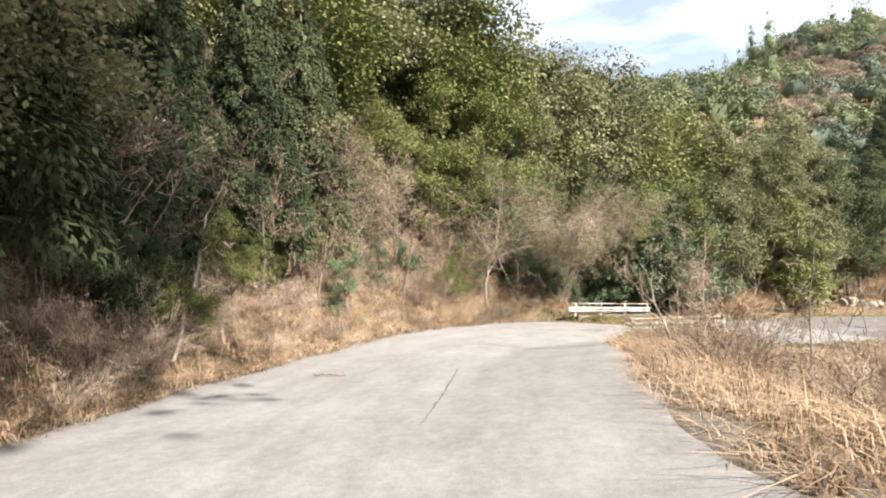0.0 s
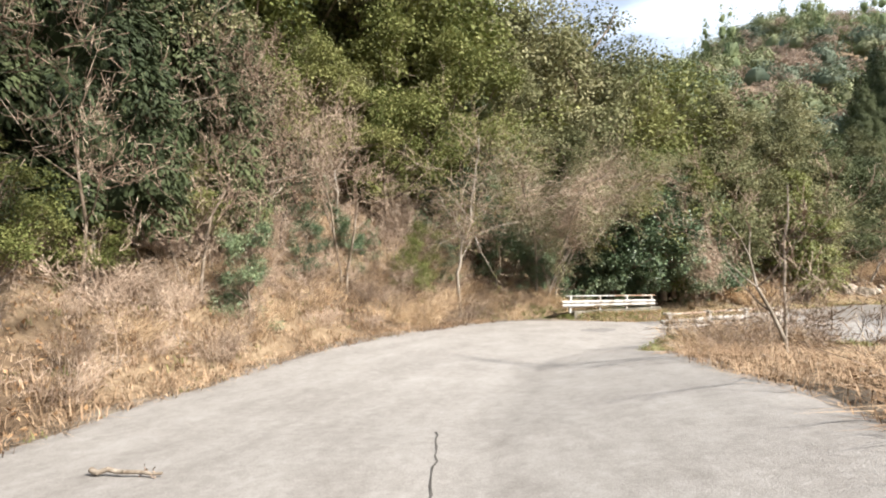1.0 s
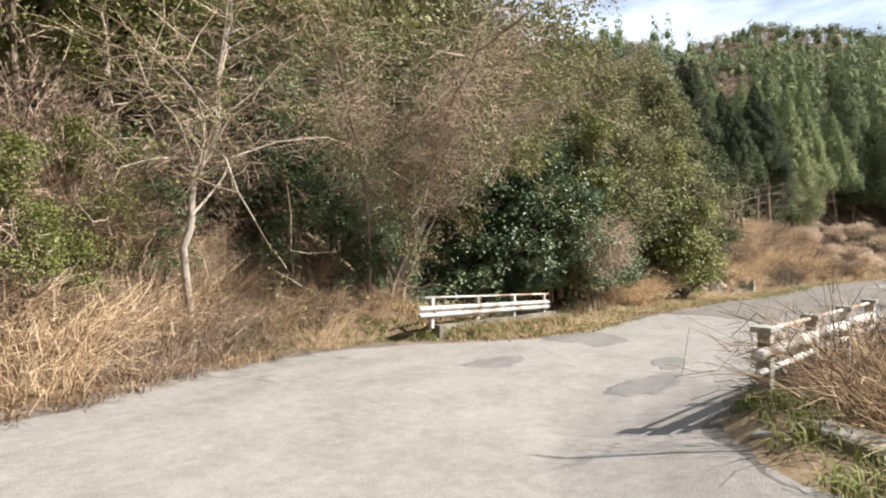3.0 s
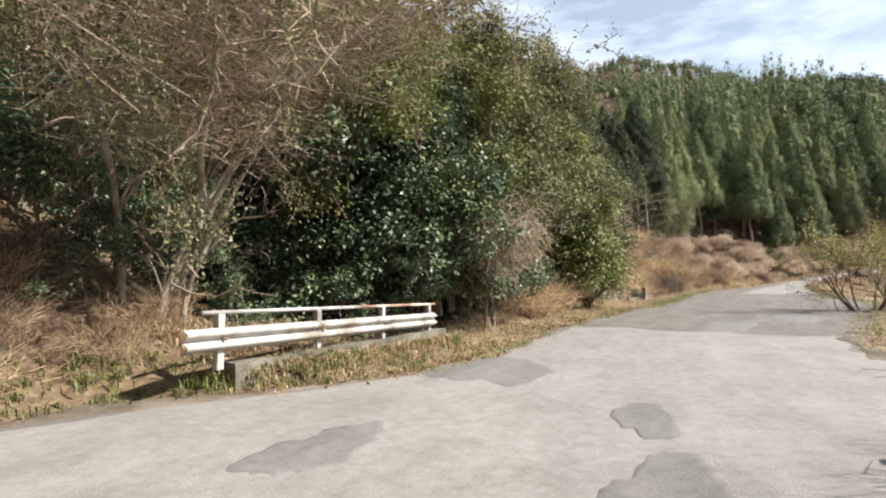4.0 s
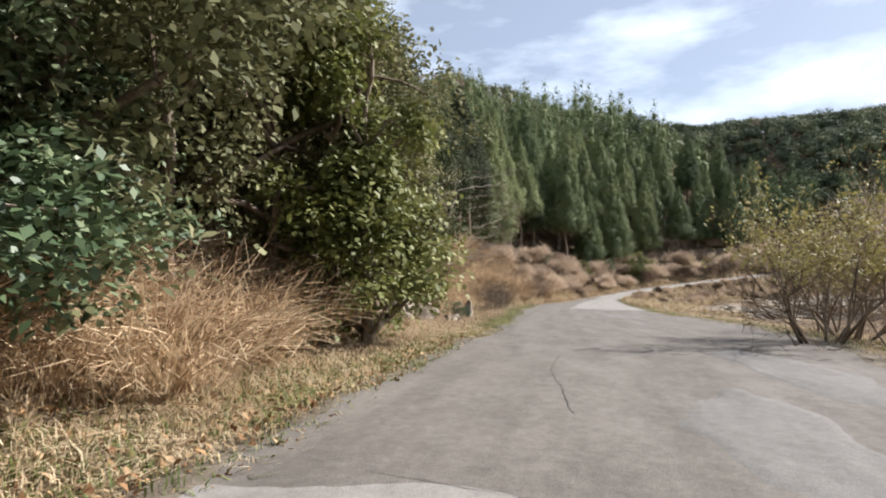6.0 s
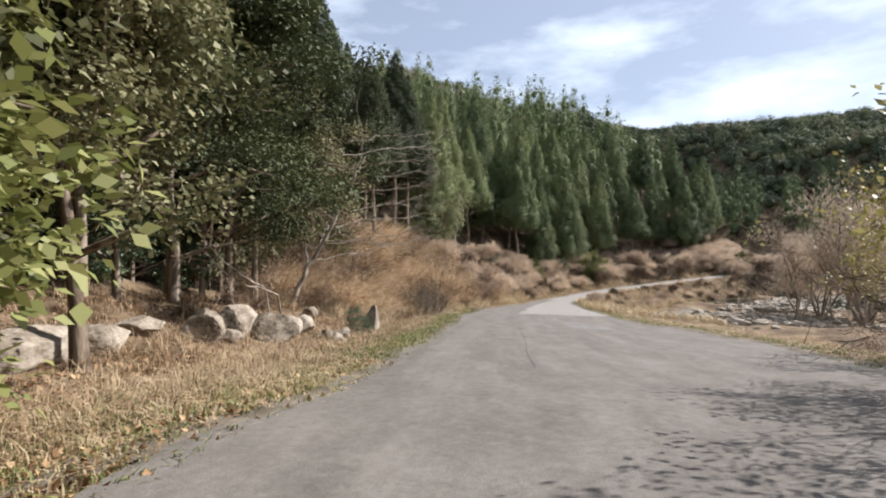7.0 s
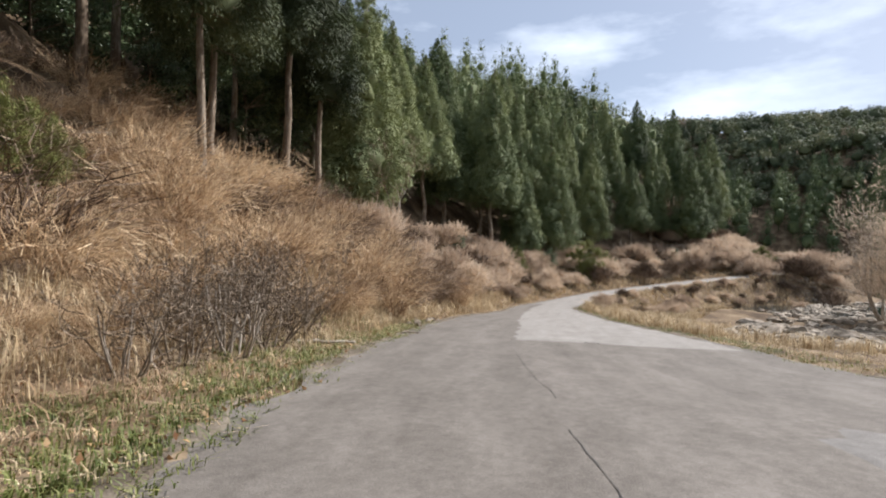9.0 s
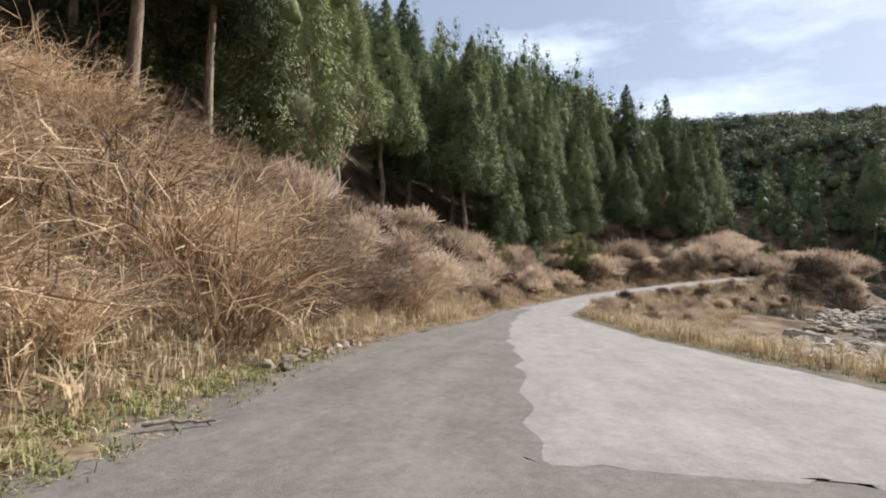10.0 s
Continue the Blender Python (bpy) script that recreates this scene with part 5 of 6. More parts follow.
for k, (s0_, s1_) in enumerate(((S0, arc_at(1.4, 14.2)), (arc_at(14, 28), arc_at(56, 47.6)), (arc_at(64, 50), arc_at(92, 57)))):
    patch_of("road_edge", "brown grit and dust along the road's edge", s0_, s1_, lambda s: wide_r(s) + 0.35 + 0.2 * np.sin(s * 0.6) * np.sin(s * 0.31), lambda s: wide_r(s) - 0.3, M_ROAD_EDGE, 0.016, 90 + k, 0.12, 9, 0.1)


def road_z(x, y, lift):
    i, o = near_road(x, y)
    s = ARC[i] + (np.stack([x - ROAD[i, 0], y - ROAD[i, 1]], 1) * TAN[i]).sum(1)
    return np.interp(s, ARC, ROAD[:, 2]) + banked(s, o) + lift + 0.02 * bumps(x, y, 7, 22)


def blot(x, y, rx, ry, turn, mat, seed, lift=0.017):
    """A repair patch with a ragged rounded outline."""
    r = np.random.RandomState(seed)
    n, rings = 48, 9
    a = np.arange(n) * 2 * math.pi / n
    rad = 1 + 0.18 * np.sin(a * 2 + r.rand() * 6) + 0.12 * np.sin(a * 3 + r.rand() * 6) + 0.07 * np.sin(a * 7 + r.rand() * 6) + 0.04 * r.normal(size=n)
    V, F = [np.array([[0.0, 0.0]])], []
    for k in range(1, rings + 1):
        V.append(np.stack([np.cos(a) * rad * rx, np.sin(a) * rad * ry], 1) * k / rings)
    P = np.concatenate(V)
    c, s = math.cos(radians(turn)), math.sin(radians(turn))
    X, Y = x + P[:, 0] * c - P[:, 1] * s, y + P[:, 0] * s + P[:, 1] * c
    for k in range(rings - 1):
        for j in range(n):
            p0, p1 = 1 + k * n + j, 1 + k * n + (j + 1) % n
            F.append((p0, p0 + n, p1 + n, p1))
    for j in range(0, n, 2):
        F.append((0, 1 + j, 1 + (j + 1) % n, 1 + (j + 2) % n))
    ob = new("asphalt_patch", mesh_of("asphalt_patch", np.c_[X, Y, road_z(X, Y, np.where(np.arange(len(X)) > len(X) - n - 1, -0.004, lift) if lift else lift)], F, mat, True))
    return tagged(along_road(ob), "darker grey repair patch in the asphalt", "road surface", kind="structure")


for k, (x, y, rx, ry, turn, mat) in enumerate([(6.7, 24.8, 0.75, 0.42, 30, M_ROAD_DARK), (10.7, 27.5, 1.9, 0.85, 34, M_ROAD_DARK), (9.9, 24.0, 0.8, 0.35, 35, M_ROAD_DARK), (8.0, 22.5, 1.2, 0.45, 38, M_ROAD_DARK),
                                               (22.0, 29.5, 2.0, 0.8, 25, M_ROAD_DARK), (27, 29.8, 2.6, 0.9, 25, M_ROAD_DARK), (49.5, 40.5, 2.5, 1.0, 25, M_ROAD_DARK)]):
    blot(x, y, rx, ry, turn, mat, 60 + k)


def crack(points, width, seed, label="dark winding crack in the asphalt"):
    """A thin filled crack that wanders along the given line."""
    r = np.random.RandomState(seed)
    p = np.array(points, float)
    t = np.linspace(0, len(p) - 1, max(8, int(6 * (len(p) - 1) * 3)))
    x, y = np.interp(t, np.arange(len(p)), p[:, 0]), np.interp(t, np.arange(len(p)), p[:, 1])
    d = np.stack([np.gradient(x), np.gradient(y)], 1)
    d = unit(d)
    n = np.stack([-d[:, 1], d[:, 0]], 1)
    c = np.stack([x, y], 1) + n * (np.cumsum(r.normal(size=len(t))) * 0.006 + r.normal(size=len(t)) * 0.012)[:, None]
    w = width * (0.2 + 0.7 * r.rand(len(t)))[:, None]
    idx, off = near_road(c[:, 0], c[:, 1])
    lo, hi = c - n * w, c + n * w

    def z(q):
        i, o = near_road(q[:, 0], q[:, 1])
        s = ARC[i] + ((q - ROAD[i, :2]) * TAN[i]).sum(1)
        return np.interp(s, ARC, ROAD[:, 2]) + banked(s, o) + np.where(s < S_MID, 0.016, 0.007) + 0.02 * bumps(q[:, 0], q[:, 1], 7, 22)
    V = np.concatenate([np.c_[lo, z(lo)], np.c_[hi, z(hi)]])
    m = len(t)
    i = np.arange(m - 1)
    ob = new("road_crack", mesh_of("road_crack", V, np.stack([i, i + 1, i + 1 + m, i + m], 1), M_CRACK))
    return tagged(ob, label, "crack", kind="structure")


crack([(34.0, 36.5), (36.5, 37.8), (39, 38.9), (42, 40.3), (46, 42.2), (50.5, 44.4)], 0.010, 1)
crack([(-0.35, 6.0), (-0.1, 9.0), (0.1, 11.5)], 0.012, 2)
crack([(13.0, 26.6), (15.0, 29.4)], 0.005, 3)
crack([(18.8, 31.7), (19.2, 30.4), (19.3, 29.2), (18.9, 27.9), (17.6, 26.3)], 0.006, 4)
crack([(16.5, 28.0), (17.5, 27.2), (18.5, 27.4)], 0.008, 5)
crack([(21.5, 31.3), (24.0, 32.8), (26.2, 33.7)], 0.008, 7)
crack([(52, 45.0), (54.5, 46.3), (57.5, 47.7)], 0.008, 8)
crack([(3.4, 14.0), (3.2, 16.5), (4.0, 18.2)], 0.007, 9)


# ---- small builders ----
def box(bm, cx, cy, cz, sx, sy, sz, m=None, bev=0.008):
    g = bmesh.ops.create_cube(bm, size=1.0, matrix=(m or Matrix()) @ Matrix.Translation((cx, cy, cz)) @ Matrix.Diagonal((sx, sy, sz, 1)))
    if bev:
        es = list({e for v in g["verts"] for e in v.link_edges})
        bmesh.ops.bevel(bm, geom=es, offset=bev, segments=2, affect="EDGES", profile=0.6)


def rod(bm, a, b, r, sides=10):
    a, b = Vector(a), Vector(b)
    m = Matrix.Translation((a + b) / 2) @ (b - a).to_track_quat("Z", "Y").to_matrix().to_4x4()
    bmesh.ops.create_cone(bm, cap_ends=True, segments=sides, radius1=r, radius2=r, depth=(b - a).length, matrix=m)


def piece(name, bm, mat, parent, label="", shade=False):
    me = bpy.data.meshes.new(name)
    bm.to_mesh(me)
    bm.free()
    me.materials.append(mat)
    if shade:
        me.polygons.foreach_set("use_smooth", np.ones(len(me.polygons), bool))
    ob = new(name, me)
    if parent:
        ob.parent = parent
    if label:
        ob["label"] = label
    return ob


# ---- guard rail over the culvert ----
def guard_rail(a, b):
    """A W-shaped steel beam on posts with a pipe above it, from a to b (points on the beam's lower edge)."""
    a, b = Vector(a), Vector(b)
    length = (b - a).length
    x = (b - a).normalized()
    y = Vector((0, 0, 1)).cross(x).normalized()
    z = x.cross(y)
    root = new("guard_rail")
    root.matrix_world = Matrix(((x.x, y.x, z.x, a.x), (x.y, y.y, z.y, a.y), (x.z, y.z, z.z, a.z), (0, 0, 0, 1)))
    prof = [(0.0, 0.0), (-0.015, 0.01), (-0.075, 0.055), (-0.08, 0.085), (-0.075, 0.11), (-0.015, 0.15), (-0.005, 0.175), (-0.015, 0.20), (-0.075, 0.24), (-0.08, 0.265), (-0.075, 0.295), (-0.015, 0.335), (0.0, 0.35)]
    prof = [(py, 0.35 - (0.35 - pz) * 0.76) for py, pz in prof]
    n = 26
    V, F = [], []
    for i in range(n + 1):
        u = i / n * (length + 0.25) - 0.2
        dent = 0.012 * math.sin(u * 2.1) + 0.008 * math.sin(u * 5.3)
        flare = 0.10 * max(0, (u - length + 0.25)) ** 1 + 0.0
        for py, pz in prof:
            V.append((u, py + dent + flare, pz))
        for py, pz in reversed(prof):
            V.append((u, py + dent + flare + 0.006, pz))
    m = len(prof) * 2
    for i in range(n):
        for j in range(m):
            F.append((i * m + j, i * m + (j + 1) % m, (i + 1) * m + (j + 1) % m, (i + 1) * m + j))
    part("beam", mesh_of("guard_beam", V, F, M_WHITE, True), root, "white-painted corrugated steel beam, scuffed")
    for i in range(4):
        u = 0.35 + i * (length - 0.5) / 3
        bm = bmesh.new()
        box(bm, u, 0.06, 0.185, 0.10, 0.09, 0.65, bev=0.012)
        post = piece("post", bm, M_WHITE, root, "squat white post")
        bm = bmesh.new()
        rod(bm, (u, -0.09, 0.217), (u, 0.02, 0.217), 0.016, 6)
        piece("bolt", bm, M_RUST, post)
    for k in range(2):
        u0, u1 = (0.1, length * 0.52) if k == 0 else (length * 0.52, length + 0.15)
        bm = bmesh.new()
        rod(bm, (u0, 0.06, 0.525), (u1, 0.06, 0.525), 0.026, 12)
        piece("top_pipe", bm, M_WHITE if k == 0 else M_RUST, root, "white pipe" if k == 0 else "rust-stained pipe", True)
    return tagged(root, "white steel guard rail with a pipe above, over a culvert", "guard rail")


guard_rail((6.15, 27.0, -3.03), (11.2, 29.98, -3.66))
bm = bmesh.new()
ca, cb = Vector((6.5, 27.36, -3.53)), Vector((11.45, 30.19, -4.06))
cx_ = (cb - ca).normalized()
cm_ = Matrix.Translation((ca + cb) / 2) @ cx_.to_track_quat("X", "Z").to_matrix().to_4x4()
bmesh.ops.create_cube(bm, size=1.0, matrix=cm_ @ Matrix.Diagonal(((cb - ca).length, 0.34, 0.72, 1)))
bmesh.ops.subdivide_edges(bm, edges=bm.edges[:], cuts=6, use_grid_fill=True)
for v in bm.verts:
    v.co += Vector((0, 0, 1)) * 0.025 * noise.noise(v.co * 1.7) + Vector((1, 1, 0)) * 0.02 * noise.noise(v.co * 2.3)
tagged(piece("culvert_headwall", bm, M_OLD_CONCRETE, None), "low weathered concrete headwall beneath the guard rail", "wall")


# ---- bridge parapet on the stream side ----
def bridge_fence(a, b):
    """Stubby concrete posts with a cap and two thick beams, from a to b (points on the ground)."""
    a, b = Vector(a), Vector(b)
    length = (b - a).length
    x = (b - a).normalized()
    y = Vector((0, 0, 1)).cross(x).normalized()
    z = x.cross(y)
    root = new("bridge_fence")
    root.matrix_world = Matrix(((x.x, y.x, z.x, a.x), (x.y, y.y, z.y, a.y), (x.z, y.z, z.z, a.z), (0, 0, 0, 1)))
    for i in range(4):
        u = i * length / 3
        foot = (-0.3, -0.75, -1.2, -1.75)[i]
        bm = bmesh.new()
        box(bm, u, 0, (foot + 0.61) / 2, 0.11, 0.11, 0.61 - foot, bev=0.016)
        post = piece("post", bm, M_WHITE_OLD, root, "white-painted concrete post, peeling")
        bm = bmesh.new()
        box(bm, u - 0.02, 0, 0.625, 0.24 if i == 0 else 0.17, 0.17, 0.05, bev=0.012)
        piece("cap", bm, M_CONCRETE, post, "bare concrete cap")
    for k, (zz, r) in enumerate(((0.42, 0.058), (0.26, 0.03))):
        for i in range(3):
            bm = bmesh.new()
            u0, u1 = i * length / 3 + 0.06, (i + 1) * length / 3 - 0.06
            rod(bm, (u0 - (0.32 if i == 0 else 0), -0.02, zz + 0.012 * (i % 2)), (u1, -0.02, zz - 0.01 * (i % 2)), r, 12)
            piece("rail_beam", bm, M_WHITE_OLD, root, "round white-painted beam, peeling" if k == 0 else "thin white rail", True)
    bm = bmesh.new()
    rod(bm, (0, 0, 0.61), (length, 0, 0.60), 0.02, 8)
    piece("hand_rail", bm, M_RUST, root, "thin rusty hand rail")
    return tagged(root, "low white concrete bridge fence beside the stream", "fence")


bridge_fence((6.68, 19.68, -2.74), (10.75, 21.1, -3.02))


# ---- concrete kerb at the gully ----
def kerb(points, w, h, name, label):
    q = np.array(points, float)
    p = np.c_[q, height(q[:, 0], q[:, 1])]
    bm = bmesh.new()
    n = 22
    prev = None
    for i in range(n + 1):
        t = i / n * (len(p) - 1)
        c = np.array([np.interp(t, np.arange(len(p)), p[:, k]) for k in range(3)])
        t2 = min(t + 0.05, len(p) - 1)
        c2 = np.array([np.interp(t2, np.arange(len(p)), p[:, k]) for k in range(3)]) if t2 > t else c + (c - c0)
        d = unit((c2 - c)[:2])
        c0 = c - np.r_[d, 0] * 0.1
        nn = np.array([-d[1], d[0]])
        wob = 0.02 * noise.noise(Vector(c) * 1.3)
        ring = [bm.verts.new((c[0] + nn[0] * s * w / 2, c[1] + nn[1] * s * w / 2, c[2] + zz + wob)) for s, zz in ((-1, -0.35), (-1, h - 0.02), (-0.85, h), (0.85, h), (1, h - 0.02), (1, -0.35))]
        if prev:
            for j in range(6):
                bm.faces.new((prev[j], prev[(j + 1) % 6], ring[(j + 1) % 6], ring[j]))
        prev = ring
    return tagged(piece(name, bm, M_CONCRETE, None), label, "kerb")


kerb([(6.12, 19.35), (6.28, 18.9), (6.36, 18.3), (6.34, 17.5), (6.2, 16.4), (5.95, 15.0), (5.6, 13.2), (5.1, 10.5)], 0.30, 0.06, "kerb", "weathered concrete kerb half buried in dry grass")


# ---- stones ----
def boulder(seed, sx, sy, sz, mat=None, worn=0.0):
    """A broken block of rock with flat faces and worn edges."""
    r = np.random.RandomState(seed)
    bm = bmesh.new()
    bmesh.ops.create_icosphere(bm, subdivisions=4 if sx > 0.4 else 2, radius=1.0)
    planes = [unit(r.normal(size=3) * np.array([1, 1, 0.8])) for _ in range(13)]
    cut = [0.42 + worn + 0.32 * r.rand() for _ in range(13)]
    for v in bm.verts:
        c = np.array(v.co)
        for _ in range(2):
            for n, k in zip(planes, cut):
                d = c @ n
                if d > k:
                    c = c - n * (d - k)
        c = c * (1 + 0.05 * noise.noise(Vector(c) * 2.2 + Vector((seed, 0, 0))) + 0.04 * noise.noise(Vector(c) * 7)) * 1.05
        v.co = (c[0] * sx, c[1] * sy, c[2] * sz)
    return piece("boulder", bm, mat or M_ROCK, None)


for k, (x, y, sx, sy, sz, turn, lab) in enumerate([
    (32.45, 43.35, 0.82, 0.62, 0.46, 25, "large tan worn boulder on the verge"), (33.42, 43.15, 0.80, 0.60, 0.50, 15, "large tan worn boulder on the verge"),
    (34.3, 43.75, 0.55, 0.42, 0.38, 10, "pale broken boulder on the verge"), (31.9, 42.75, 0.34, 0.26, 0.22, 140, "pale broken stone on the verge"),
    (35.3, 44.3, 0.95, 0.5, 0.36, 30, "flat pale rock slab on the verge"), (31.3, 43.0, 0.7, 0.5, 0.45, 60, "pale broken boulder on the verge"),
    (35.7, 43.6, 0.27, 0.22, 0.26, 5, "small white stone in the grass"), (35.5, 42.85, 0.26, 0.2, 0.15, 95, "small pale stone in the grass"),
    (39.6, 45.1, 0.38, 0.28, 0.72, 30, "upright pale lichen-grey stone on the verge"), (38.2, 46.9, 0.4, 0.3, 0.28, 12, "weathered stone half hidden in grass"),
    (27.4, 40.8, 0.85, 0.4, 0.34, 25, "long pale stone at the foot of the bank"), (29.9, 42.6, 0.6, 0.35, 0.25, 200, "long pale stone at the foot of the bank"),
    (26.5, 40.1, 0.4, 0.3, 0.26, 100, "pale stone at the foot of the bank"), (28.6, 41.4, 0.6, 0.35, 0.3, 30, "pale stone at the foot of the bank"),
]):
    b = boulder(100 + k, sx, sy, sz, worn=0.16 if sx > 0.5 else 0.05)
    b.matrix_world = pose(x, y, h1(x, y) + sz * 0.35, 0, 0, turn)
    tagged(b, lab, "boulder", "boulders beside the road")
rk = np.random.RandomState(77)
for k in range(8):
    x, y = 33.6 + 3.4 * rk.rand(), 43.2 + 1.2 * rk.rand()
    sz = 0.14 + 0.2 * rk.rand()
    b = boulder(120 + k, sz * (1.2 + 0.8 * rk.rand()), sz * (0.9 + 0.5 * rk.rand()), sz)
    b.matrix_world = pose(x, y, h1(x, y) + sz * 0.3, 0, 0, rk.rand() * 360)
    tagged(b, "broken tan rock in the heap beside the road", "boulder", "boulders beside the road")
for k in range(26):
    x, y = 63.4 + rk.rand() * 4.2, 0
    q = beside([s_of(x)], [0.05 + 0.5 * rk.rand()])[0]
    s = 0.06 + 0.1 * rk.rand()
    b = boulder(200 + k, s * 1.3, s, s * 0.8, M_ROCK)
    b.matrix_world = pose(q[0], q[1], q[2] + s * 0.3, 0, 0, rk.rand() * 360)
    tagged(b, "small broken stone at the road's edge", "stone", "stones at the road's edge")
stone_k = [boulder(300 + k, 0.8, 0.5, 0.32) for k in range(5)]
for k in range(290):
    x = rk.uniform(76, 128) if k % 2 else rk.uniform(76, 106)
    y = 45.5 - (x - 76) * 0.13 - abs(rk.normal()) * 8
    z = h1(x, y)
    c = stone_k[k % 5].copy()
    scene.collection.objects.link(c)
    s = 0.4 + 1.25 * rk.rand() ** 2
    c.matrix_world = pose(x, y, max(z, WATER_Z - 0.1) + 0.08 * s, 0, 0, rk.rand() * 360) @ Matrix.Scale(s, 4)
    tagged(c, "pale rock lying in the shallows of the lake", "rock", "rocks on the lake bed")
forget(*stone_k)

rl_ = np.random.RandomState(78)
rx_ = rl_.uniform(74, 152, 1500)
ry_ = 45.8 - (rx_ - 74) * np.where(rx_ > 106, 0.17, 0.13) - np.abs(rl_.normal(size=1500)) * 7
rr_ = 0.07 + 0.34 * rl_.rand(1500) ** 2.2
V, F = lumps(np.c_[rx_, ry_, np.maximum(height(rx_, ry_), WATER_Z - 0.05) + rr_ * 0.15], rr_ * 1.3, rl_, 0.6)
tagged(new("lake_bed_rubble", mesh_of("lake_bed_rubble", V, F, M_ROCK)), "pale broken rubble strewn along the lake's edge", "stones", kind="stuff")

# flat slab lying on the verge
bm = bmesh.new()
box(bm, 0, 0, 0.06, 1.6, 0.7, 0.12, bev=0.02)
sl = piece("concrete_slab", bm, M_CONCRETE, None)
sl.matrix_world = pose(33.4, 27.4, h1(33.4, 27.4) + 0.06, 3, -4, 25)
tagged(sl, "flat pale concrete slab lying on the verge", "slab")


# ---- single trees that stand out ----
def limbs(name, seed, line, r0, r1, shoots, bark, depth=2, reach=1.6, spread=0.6, lift=0.1, twig=None):
    """A tree along a given bent line of points from its foot, with shoots along it."""
    rng = np.random.RandomState(seed)
    p = np.array(line, float)
    t = np.linspace(0, len(p) - 1, 4 * (len(p) - 1) + 1)
    c = np.stack([np.interp(t, np.arange(len(p)), p[:, k]) for k in range(3)], 1) + rng.normal(size=(len(t), 3)) * r0 * 0.35
    rad = np.linspace(r0, r1, len(t))
    segs, tips = [(*c[i], *c[i + 1], rad[i], rad[i + 1]) for i in range(len(t) - 1)], []
    for _ in range(shoots):
        i = rng.randint(len(t) // 4, len(t) - 1)
        d = unit(c[i + 1] - c[i])
        grow(rng, c[i], unit(d * 0.7 + rng.normal(size=3) * spread), reach * (0.6 + 0.6 * rng.rand()), max(rad[i] * 0.45, 0.0045), depth, segs, tips, spread, (1, 3), 0.2, lift, 0.6, 3)
    s = np.array(segs)
    thick = s[:, 6] > 0.012
    root = new(name)
    foot = Vector(p[0])
    s[:, 0:3] -= np.array(foot)
    s[:, 3:6] -= np.array(foot)
    root.location = foot
    part("trunk", mesh_of(name + "_trunk", *tubes(s[thick], 7), bark, True), root, "bent pale stem with limbs")
    if (~thick).any():
        s[:, 6:8] = np.maximum(s[:, 6:8], 0.0035)
        part("twig_crown", mesh_of(name + "_twig_crown", *strips(s[~thick], rng), twig or M_TWIG), root, "fine leafless twigs")
    return root


gz = h1
# two thin stems that lean out of the gully
for k, (dx, tip) in enumerate(((0.0, (7.5, 28.2, 0.2)), (0.3, (7.9, 28.1, 0.7)))):
    x0, y0 = 5.9 + dx, 28.9
    tagged(limbs("leaning_tree", 310 + k, [(x0, y0, gz(x0, y0) - 0.3), (x0 + 0.2, y0 - 0.2, -2.2), (x0 + 0.75, y0 - 0.45, -1.1), tip], 0.05, 0.022, 10, M_PALE_BARK, 2, 0.9, 0.6),
           "thin pale stem leaning out over the culvert", "tree", "stems leaning over the culvert")


def leaf_haze(tree, seed, n, size, mat, label):
    """Sparse small leaves and buds among the outer twigs of a bare tree."""
    rng = np.random.RandomState(seed)
    twig = next(o for o in tree.children if o.name.startswith("twig_crown"))
    co = np.empty(len(twig.data.vertices) * 3, np.float32)
    twig.data.vertices.foreach_get("co", co)
    p = co.reshape(-1, 3)[rng.randint(0, len(co) // 3, n)] + rng.normal(size=(n, 3)) * 0.07
    part("leaf_crown", mesh_of("sparse_leaves", *leaves(p, size, rng, 1.9, 0.5), mat), tree, label)


def twig_haze(tree, seed, n, reach, label):
    """Fine level twigs round the outer limbs."""
    rng = np.random.RandomState(seed)
    wood_ = next(o for o in tree.children if o.name.startswith("trunk"))
    co = np.empty(len(wood_.data.vertices) * 3, np.float32)
    wood_.data.vertices.foreach_get("co", co)
    co = co.reshape(-1, 3)
    co = co[co[:, 2] > 0.45 * co[:, 2].max()]
    p = co[rng.randint(0, len(co), n)] + rng.normal(size=(n, 3)) * np.array([reach, reach, 0.22 * reach])
    d = rng.normal(size=(n, 3)) * np.array([1, 1, 0.45])
    part("twig_haze", mesh_of("fine_twigs", *leaves(p, 0.42, rng, 46.0, 0.3, unit(d), 0.9, 0.2), M_TWIG_PALE), tree, label)


# the pale tree on the bank before the culvert
pale_tree = tagged(limbs("bare_tree", 301, [(1.75, 25.3, gz(1.75, 25.3) - 0.3), (1.82, 25.2, -1.2), (1.98, 25.15, -0.2), (2.32, 25.1, 0.5), (2.36, 25.1, 1.3), (2.6, 25.1, 2.2), (2.8, 25.1, 3.6)], 0.062, 0.018, 30, M_PALE_BARK, 2, 2.0, 0.6, 0.0),
       "pale crooked leafless tree on the bank beside the culvert", "tree")
leaf_haze(pale_tree, 302, 5000, 0.055, M_CLIMBER, "sparse yellow-green leaves")
twig_haze(pale_tree, 303, 2500, 0.5, "layered fine twigs")
